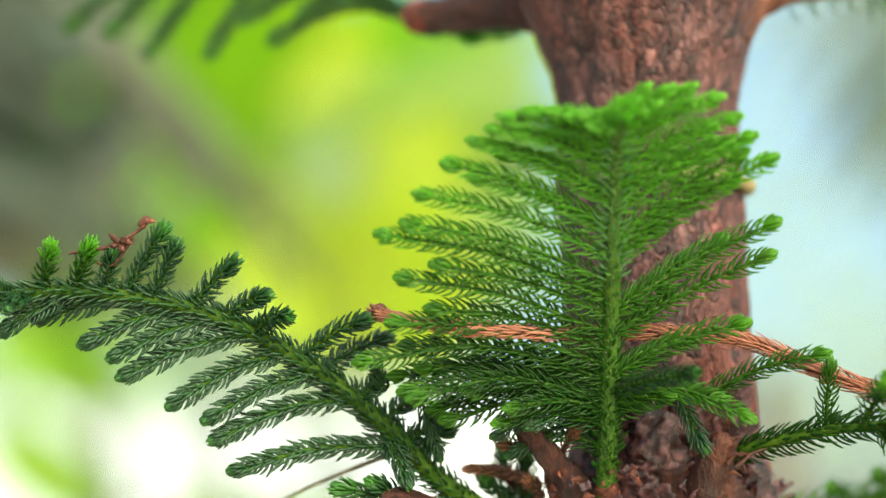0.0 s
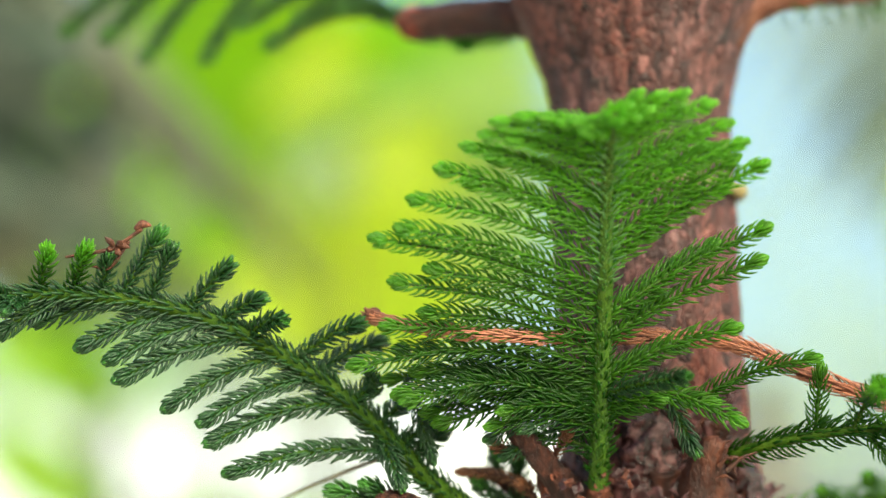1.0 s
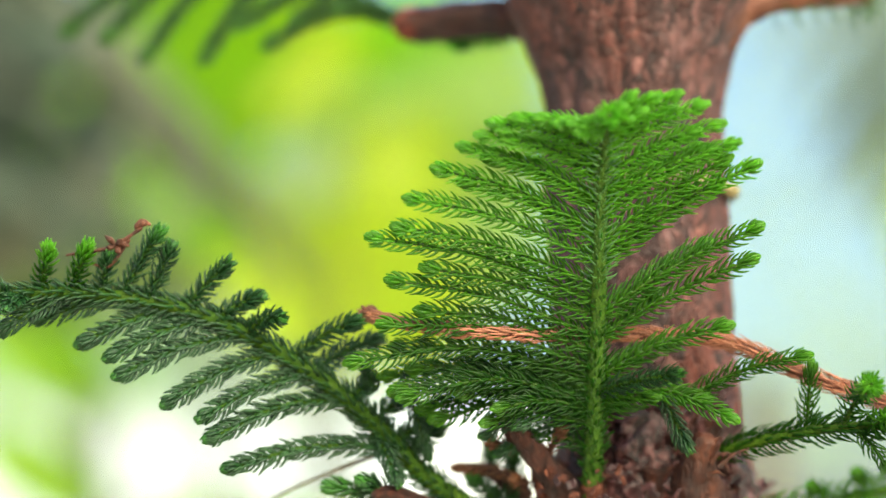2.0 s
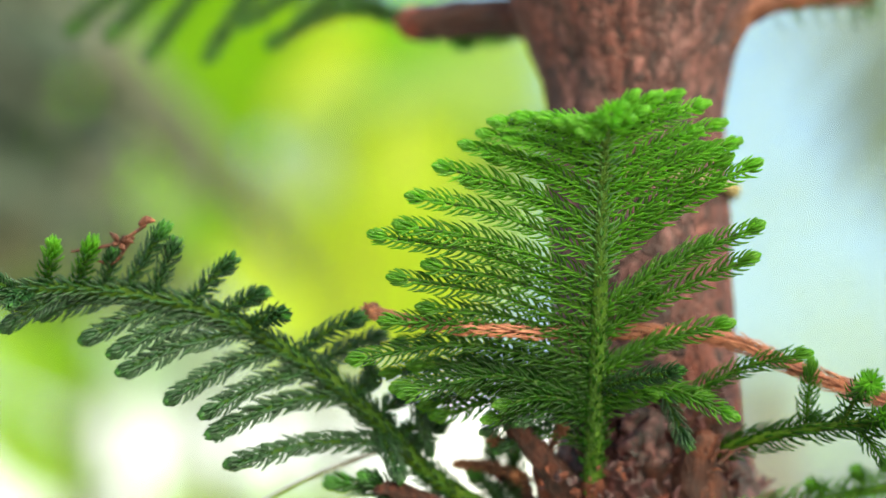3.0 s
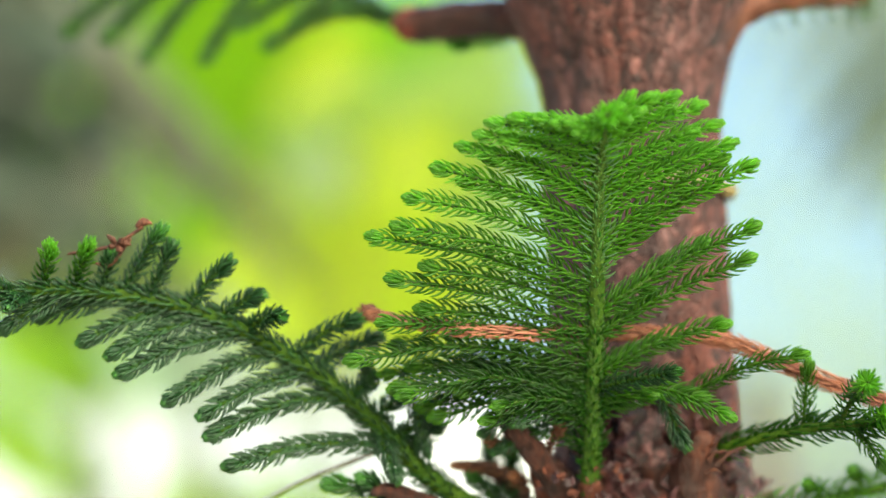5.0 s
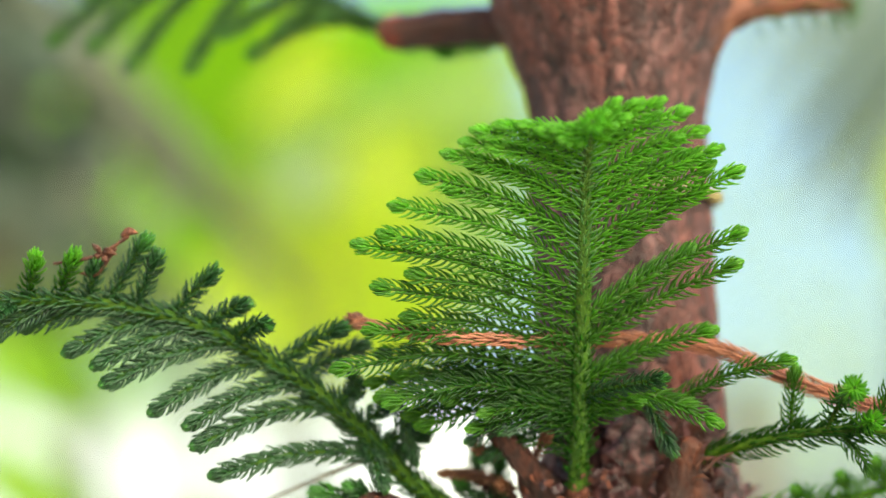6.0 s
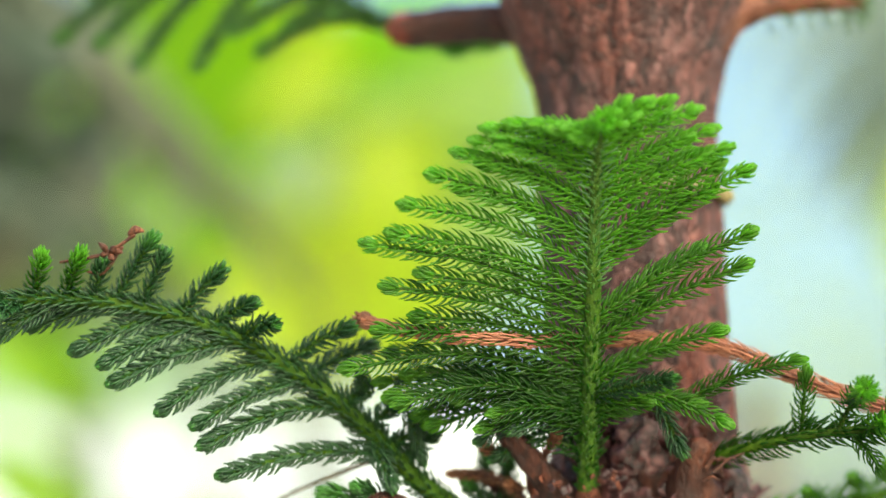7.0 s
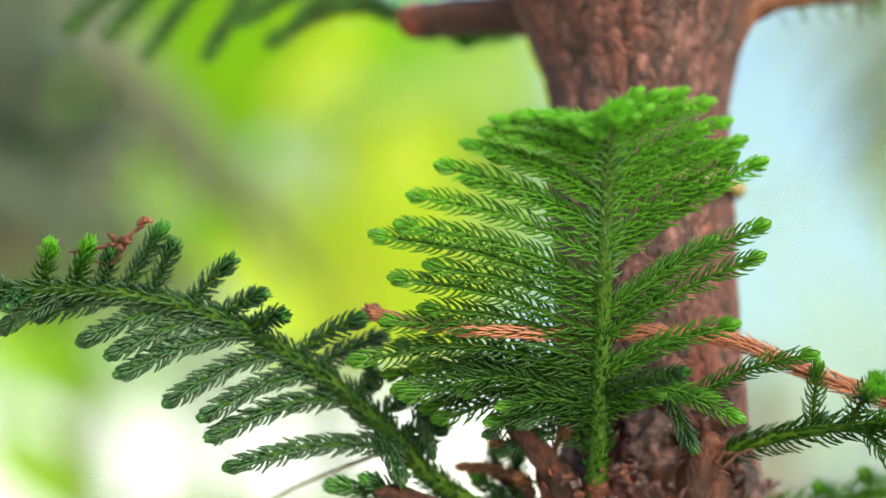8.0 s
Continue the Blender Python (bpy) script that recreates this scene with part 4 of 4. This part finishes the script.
# ---------------------------------------------------------------- the blurred garden behind
def blade(name, root, tip, width, sag, mat, parent, twist=0.0, label=""):
    """A long leaf with a raised midrib, folded along it, from root to tip."""
    root, tip = Vector(root), Vector(tip)
    ln = (tip - root).length
    fwd = (tip - root).normalized()
    side = fwd.cross(Vector((0, -1, 0.35)))
    side = (side if side.length > 1e-3 else Vector((1, 0, 0))).normalized()
    side = Matrix.Rotation(twist, 3, fwd) @ side
    nrm = side.cross(fwd).normalized()
    n, k = 18, 6
    verts, faces = [], []
    for i in range(n + 1):
        t = i / n
        half = width * 0.5 * max(0.02, math.sin(math.pi * min(1, t * 0.94 + 0.05)) ** 0.6)
        mid = root.lerp(tip, t) + Vector((0, 0, sag * ln * math.sin(math.pi * t)))
        for j in range(-k, k + 1):
            s = j / k
            wave = 0.03 * width * math.sin(i * 2.1 + j)
            verts.append(mid + side * half * s + nrm * (-0.22 * half * abs(s) + wave * abs(s) + (0.03 * width if j == 0 else 0)))
    m = 2 * k + 1
    for i in range(n):
        for j in range(m - 1):
            a = i * m + j
            faces.append((a, a + 1, a + m + 1, a + m))
    return mesh_object(name, verts, faces, [mat], parent, label)


def build_garden():
    made = []

    def clump(label, foot, leaves, mat, thick=1.0, group="garden plants"):
        plant = thing("broadleaf_plant", label, "plant", foot, group=group)
        rng = random.Random(len(made) + 50)
        stem_top = np.mean([np.array(q[0]) for q in leaves], axis=0)
        foot_v = np.array(foot, float)
        woody("stem", [foot_v, 0.5 * (foot_v + stem_top) + np.array((0.05, 0.03, 0)), stem_top], [0.05 * thick, 0.04 * thick, 0.02 * thick], plant, LIMB, "", len(made) + 90, 8)
        for root, tip, width, sag in leaves:
            blade("leaf", root, tip, width, sag, mat, plant, rng.uniform(-0.5, 0.5))
        made.append(plant)
        return plant

    clump("tall garden plant with long bright green leaves", (-0.473, 3.949, -0.02), [
        ((-0.6942, 3.9293, 2.3666), (-0.2800, 3.6642, 2.8160), 0.30, .05), ((-0.6413, 4.0224, 2.4226), (-0.1581, 3.7792, 2.7161), 0.26, .08), ((-0.7592, 3.9239, 2.4052), (-0.4550, 3.6590, 2.8532), 0.30, .05), ((-0.6016, 4.0132, 2.4882), (0.0216, 4.0608, 2.8678), 0.26, .1),
        ((-0.7074, 4.1210, 2.4400), (-0.7076, 3.9487, 2.9475), 0.30, .03), ((-0.6171, 3.8289, 2.3626), (-0.3800, 3.6851, 2.6675), 0.26, .03), ((-0.7480, 4.2118, 2.5119), (-0.8424, 4.0496, 2.9480), 0.2, .03), ((-0.5959, 3.9658, 2.4659), (-0.4558, 3.8495, 2.5750), 0.22, .03),
        (spot(430, 140, 5.2), spot(860, 30, 5.1), 0.22, .06), (spot(560, 80, 5.3), spot(980, 0, 5.2), 0.22, .04)], LEAF_GREEN)
    clump("shrub with dull olive leaves", (-0.857, 5.039, -0.02), [
        ((-1.0912, 4.9653, 2.1802), (-0.8432, 4.8877, 2.7328), 0.34, .03), ((-0.9362, 4.9653, 2.1802), (-0.6572, 4.8963, 2.6714), 0.34, .03), ((-0.7938, 5.0648, 2.1912), (-0.5418, 4.9990, 2.6591), 0.3, .03), ((-1.1403, 5.0560, 2.2536), (-1.0300, 4.9552, 2.9710), 0.34, .03),
        ((-1.2978, 5.0560, 2.2536), (-1.2033, 4.9683, 2.8774), 0.34, .03), ((-1.2544, 5.1731, 2.1388), (-1.0624, 5.1241, 2.4874), 0.3, .03), ((-0.8253, 5.0516, 2.2848), (-0.7502, 4.9157, 2.5332), 0.3, .03)], LEAF_OLIVE)
    clump("garden plant with broad leaves coloured sunlit yellow", (-0.202, 4.346, -0.02), [
        ((-0.3136, 4.3804, 2.0312), (-0.1980, 4.2004, 2.5936), 0.36, .02), ((-0.2907, 4.4761, 2.0689), (0.0224, 4.2946, 2.6412), 0.30, .06), ((-0.2016, 4.3804, 2.0312), (-0.0330, 4.2195, 2.4574), 0.26, .05), ((-0.3477, 4.4800, 2.0407), (-0.5096, 4.3200, 2.4610), 0.34, .05),
        ((-0.3630, 4.2807, 2.0217), (-0.6129, 4.1360, 2.3331), 0.22, .08), ((-0.4558, 3.8549, 2.5368), (-0.2030, 3.6293, 2.7048), 0.14, .02),
        (spot(600, 660, 5.6), spot(680, 370, 5.5), 0.34, .03), (spot(720, 680, 5.65), spot(770, 420, 5.6), 0.30, .03)], LEAF_SUN)
    clump("garden plant with pale drooping leaves", (0.063, 5.732, -0.02), [
        ((-0.5845, 5.7048, 2.6666), (0.3430, 5.6561, 3.0132), 0.36, .05), ((-0.5751, 5.8208, 2.5602), (0.3834, 5.7812, 2.8414), 0.36, .05), ((-0.5396, 5.8381, 2.4372), (0.3834, 5.8109, 2.6305), 0.36, .05), ((-0.5472, 5.9597, 2.2899), (0.3708, 5.9397, 2.4325), 0.36, .05),
        ((-0.6012, 5.8796, 2.8603), (0.3168, 5.8270, 3.2346), 0.36, .05), ((-0.6012, 5.9798, 2.1473), (-0.1512, 5.9597, 2.2899), 0.3, .05), ((-1.2312, 5.9597, 2.2899), (-0.5112, 5.9247, 2.5395), 0.3, .05)], LEAF_PALE)
    clump("low garden plant with fresh green leaves", (-0.801, 4.742, -0.02), [
        ((-0.9660, 4.7999, 1.9206), (-1.2660, 4.7665, 2.1583), 0.20, .03), ((-0.9060, 4.8019, 1.9058), (-1.0860, 4.7665, 2.1583), 0.18, .03)], LEAF_GREEN)
    slender = clump("slender plant with yellow-green leaves", (1.177, 4.246, -0.02), [
        ((1.1770, 4.2578, 2.1851), (1.0341, 4.0853, 2.6940), 0.16, .03), ((1.2045, 4.2616, 2.1579), (1.1220, 4.1736, 2.7842), 0.2, .03)], LEAF_SUN)
    clump("pale shrub growing before the added white wall", (-1.533, 9.198, -0.02), [
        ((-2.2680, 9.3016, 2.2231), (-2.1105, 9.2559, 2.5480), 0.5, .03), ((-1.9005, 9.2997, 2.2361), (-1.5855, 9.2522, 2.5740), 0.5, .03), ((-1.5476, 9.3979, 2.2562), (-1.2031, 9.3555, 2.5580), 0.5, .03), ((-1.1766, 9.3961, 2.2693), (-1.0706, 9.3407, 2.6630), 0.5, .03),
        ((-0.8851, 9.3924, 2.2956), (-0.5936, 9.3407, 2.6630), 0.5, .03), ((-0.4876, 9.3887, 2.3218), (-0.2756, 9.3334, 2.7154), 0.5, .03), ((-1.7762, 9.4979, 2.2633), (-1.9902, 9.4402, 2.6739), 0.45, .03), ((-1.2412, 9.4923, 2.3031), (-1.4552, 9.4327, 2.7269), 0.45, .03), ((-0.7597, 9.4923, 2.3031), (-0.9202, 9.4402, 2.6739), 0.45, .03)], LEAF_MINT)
    frond = clump("long arching green frond swaying in the wind", (-4.026, 4.742, -0.02), [
        ((-0.8610, 4.8061, 1.8760), (-0.3360, 4.8437, 1.6087), 0.36, .06), ((-0.7260, 4.8228, 1.7572), (-0.0944, 4.7491, 1.5630), 0.34, .12), ((-0.7560, 4.8145, 1.8166), (-0.2160, 4.8333, 1.6829), 0.28, .05), ((-1.3860, 4.7811, 2.0543), (-1.0260, 4.8145, 1.8166), 0.2, .04)], LEAF_GREEN)
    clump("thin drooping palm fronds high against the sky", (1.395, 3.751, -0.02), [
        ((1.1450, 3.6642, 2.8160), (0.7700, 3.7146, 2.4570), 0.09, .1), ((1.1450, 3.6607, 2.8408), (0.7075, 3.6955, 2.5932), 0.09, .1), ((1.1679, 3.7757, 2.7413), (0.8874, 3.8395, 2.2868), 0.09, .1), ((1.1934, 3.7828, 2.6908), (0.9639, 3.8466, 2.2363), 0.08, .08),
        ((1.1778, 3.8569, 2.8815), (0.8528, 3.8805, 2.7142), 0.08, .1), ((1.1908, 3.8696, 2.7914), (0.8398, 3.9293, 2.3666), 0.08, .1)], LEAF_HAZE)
    clump("tall plant with green leaves among dark limbs", (-0.764, 3.355, -0.02), [
        ((-0.8326, 3.3183, 2.4033), (-0.6831, 3.2782, 2.6880), 0.10, .04), ((-0.7751, 3.3215, 2.3805), (-0.6256, 3.2943, 2.5741), 0.09, .05), ((-0.8507, 3.4247, 2.3647), (-0.7450, 3.4018, 2.5276), 0.10, .04), ((-0.6862, 3.4508, 2.1785), (-0.6157, 3.4198, 2.3996), 0.08, .04), (spot(340, 470, 4.7), spot(390, 300, 4.65), 0.14, .04)], LEAF_GREEN, 0.2)
    # Pale leaves put where brightness shows through a gap.
    clump("shrub with pale leaves in place of bright gaps behind", (-0.274, 3.652, -0.02), [
        ((-0.3724, 3.6334, 2.3166), (-0.2254, 3.6198, 2.4136), 0.11, .05), ((-0.3479, 3.6368, 2.2923), (-0.2132, 3.6283, 2.3530), 0.10, .05), ((-0.6542, 3.6453, 2.2317), (-0.5806, 3.6300, 2.3409), 0.17, .04)], LEAF_GAP, 0.2)
    clump("plant with yellow sunlit leaves behind the fan", (-0.101, 3.553, -0.02), [
        ((-0.1728, 3.5347, 2.2999), (-0.0528, 3.5130, 2.4544), 0.11, .05), ((-0.1488, 3.5381, 2.2762), (-0.0048, 3.5247, 2.3712), 0.10, .05), ((-0.3807, 3.5621, 2.4644), (-0.1746, 3.5453, 2.5844), 0.08, .05)], LEAF_YELLOW, 0.2)
    made.remove(slender)
    made.remove(frond)
    return {"plants": made, "slender": slender, "frond": frond}


def build_far():
    old = thing("old_tree", "dark mossy old tree with hanging limbs", "tree", (-1.210, 2.365, -0.02))
    woody("trunk", [(-1.210, 2.365, -0.02), (-1.1916, 2.4225, 1.5919), (-1.1736, 2.3598, 2.0376), (-1.1556, 2.3097, 2.3941), (-1.2062, 2.3429, 2.8769)], [0.20, 0.15, 0.13, 0.12, 0.08], old, MOSSY, "", 201, 20)
    woody("limb", [(-1.1646, 2.2722, 2.6614), (-0.8856, 2.2897, 2.5367), (-0.7236, 2.3022, 2.4475), (-0.6142, 2.4149, 2.3639), (-0.5168, 2.5298, 2.2650), (-0.4231, 2.6443, 2.1693), (-0.3340, 2.7554, 2.0973), (-0.2501, 2.8714, 1.9904)], [0.06, 0.055, 0.05, 0.05, 0.05, 0.045, 0.03, 0.015], old, LIMB, "", 202, 12)
    woody("limb", [(-1.1736, 2.3724, 1.9484), (-0.8856, 2.3699, 1.9663), (-0.7236, 2.3648, 2.0019), (-0.6516, 2.3586, 2.0465), (-0.5865, 2.4497, 2.1166), (-0.5263, 2.5312, 2.2556)], [0.07, 0.06, 0.06, 0.06, 0.05, 0.02], old, LIMB, "", 203, 12)
    woody("limb", [(-1.1556, 2.2471, 2.8397), (-0.7910, 2.1879, 2.5425), (-0.6335, 2.2074, 2.4039), (-0.5197, 2.2256, 2.2739), (-0.4295, 2.2894, 2.1795), (-0.3276, 2.3511, 2.1000)], [0.05, 0.03, 0.016, 0.013, 0.011, 0.006], old, MOSSY, "", 204, 10)
    woody("limb", [(-1.1646, 2.2847, 2.5723), (-0.7939, 2.1171, 2.3276), (-0.6324, 2.1349, 2.2013), (-0.5389, 2.1455, 2.1255), (-0.4692, 2.2115, 2.0152)], [0.05, 0.03, 0.014, 0.011, 0.006], old, MOSSY, "", 205, 10)
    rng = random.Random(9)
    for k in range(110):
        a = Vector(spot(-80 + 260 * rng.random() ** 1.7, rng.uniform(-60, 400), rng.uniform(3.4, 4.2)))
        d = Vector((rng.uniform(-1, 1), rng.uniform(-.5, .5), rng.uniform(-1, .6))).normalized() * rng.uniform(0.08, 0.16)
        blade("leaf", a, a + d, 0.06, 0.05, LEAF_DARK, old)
    # White wall added in place of the blown-out brightness low on the left.
    wall = thing("backdrop_wall", "long white plastered wall with a flat coping, added for the overexposed white", "wall", (0, 12.0, -0.02))
    n = 40
    for name, x0, x1, z0, z1, y0, y1 in (("wall_body", -9, 0.9, -0.1, 2.36, 12.0, 12.22), ("coping", -9, 0.93, 2.36, 2.44, 11.96, 12.26)):
        verts, faces = [], []
        for i in range(n + 1):
            x = x0 + (x1 - x0) * i / n
            w = 0.012 * noise.noise((x * 0.9, 0, z1))
            verts += [(x, y0 + w, z0), (x, y1 + w, z0), (x, y1 + w, z1 + w * 0.5), (x, y0 + w, z1 + w * 0.5)]
        for i in range(n):
            for k in range(4):
                k2 = (k + 1) % 4
                faces.append((4 * i + k, 4 * i + k2, 4 * i + 4 + k2, 4 * i + 4 + k))
        faces += [(3, 2, 1, 0), (4 * n, 4 * n + 1, 4 * n + 2, 4 * n + 3)]
        mesh_object(name, verts, faces, [PLASTER], wall, smooth=False)
    # Tree added to tint the sky mint; its haze is the leaf colour.
    tree = thing("distant_tree", "hazy distant tree with a thin open crown, added to tint the sky", "tree", (3.744, 14.644, -0.02))
    woody("trunk", [(3.744, 14.644, -0.02), (3.6640, 14.8998, 1.9086), (3.4240, 14.5658, 4.2853), (3.2640, 14.2318, 6.6619)], [0.22, 0.18, 0.12, 0.05], tree, LIMB, "", 301, 12)
    verts, faces = [], []
    rng = random.Random(77)
    for k in range(900):
        right, down = rng.uniform(1240, 1700), rng.uniform(-150, 900)
        thick = 0.25 + 0.5 * math.exp(-((right - 1540) / 130) ** 2 - ((down - 640) / 110) ** 2) + 0.6 * math.exp(-((right - 1360) / 70) ** 2 - ((down - 760) / 110) ** 2) + 0.6 * math.exp(-((right - 1580) / 60) ** 2 - ((down - 180) / 160) ** 2)
        if rng.random() > thick:
            continue
        c = Vector(spot(right, down, 16 + rng.uniform(-1, 1)))
        d = Vector((rng.uniform(-1, 1), rng.uniform(-.5, .5), rng.uniform(-1, .4))).normalized() * rng.uniform(0.12, 0.22)
        side = d.cross(Vector((rng.uniform(-.3, .3), -1, rng.uniform(-.3, .6)))).normalized() * 0.06
        o = len(verts)
        mid = c + d * 0.5 + Vector((0, 0, 0.02))
        verts += [c, mid + side, c + d, mid - side, mid + Vector((0, -0.02, 0.015))]
        faces += [(o, o + 1, o + 4), (o + 1, o + 2, o + 4), (o + 2, o + 3, o + 4), (o + 3, o, o + 4)]
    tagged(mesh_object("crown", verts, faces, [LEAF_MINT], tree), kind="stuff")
    foot = Vector(spot(1338, 640, 6.0))
    foot.z = -0.02
    dead = thing("dead_trunk", "weathered grey-brown dead tree trunk standing behind the conifer", "dead tree", foot)
    woody("trunk", [foot, spot(1345, 860, 6.0), spot(1330, 740, 6.0), spot(1338, 660, 6.0)], [0.11, 0.085, 0.075, 0.04], dead, DEAD_WOOD, "", 311, 16)


# ---------------------------------------------------------------- assemble
build_ground()
build_pine()
build_dry_spray()
build_dry_twig()
build_grey_twig()
GARDEN = build_garden()
build_far()


def sway(plant, across, along_sight, rate, phase):
    base = plant.location.copy()
    walk(plant, [(i * 0.5, pose(*base, along_sight * math.sin(rate * i * 0.5 + 1.3 * phase), across * math.sin(rate * 0.8 * i * 0.5 + phase), 0)) for i in range(17)])


def motions():
    for k, plant in enumerate(GARDEN["plants"]):
        sway(plant, 0.55, 0.3, 1.5, 1.7 * k)
    # gusts: the slender plant leans in and out, the arching frond dips and rises
    gusts = ((GARDEN["slender"], ((0, 1.2), (0.7, 1.0), (1.5, -0.4), (2.4, 0.5), (3.2, 1.3), (5.4, 1.3), (6.3, 0.2), (7.0, -0.4), (8.0, -0.5))),
             (GARDEN["frond"], ((0, 4.0), (1.5, 4.0), (2.4, 4.0), (3.0, 3.2), (3.5, 0.2), (4.2, -0.8), (4.8, 1.6), (5.3, 4.2), (6.5, 4.6), (8.0, 4.2))))
    for plant, rows in gusts:
        base = plant.location.copy()
        walk(plant, [(t, pose(*base, 0, lean, 0)) for t, lean in rows])


motions()
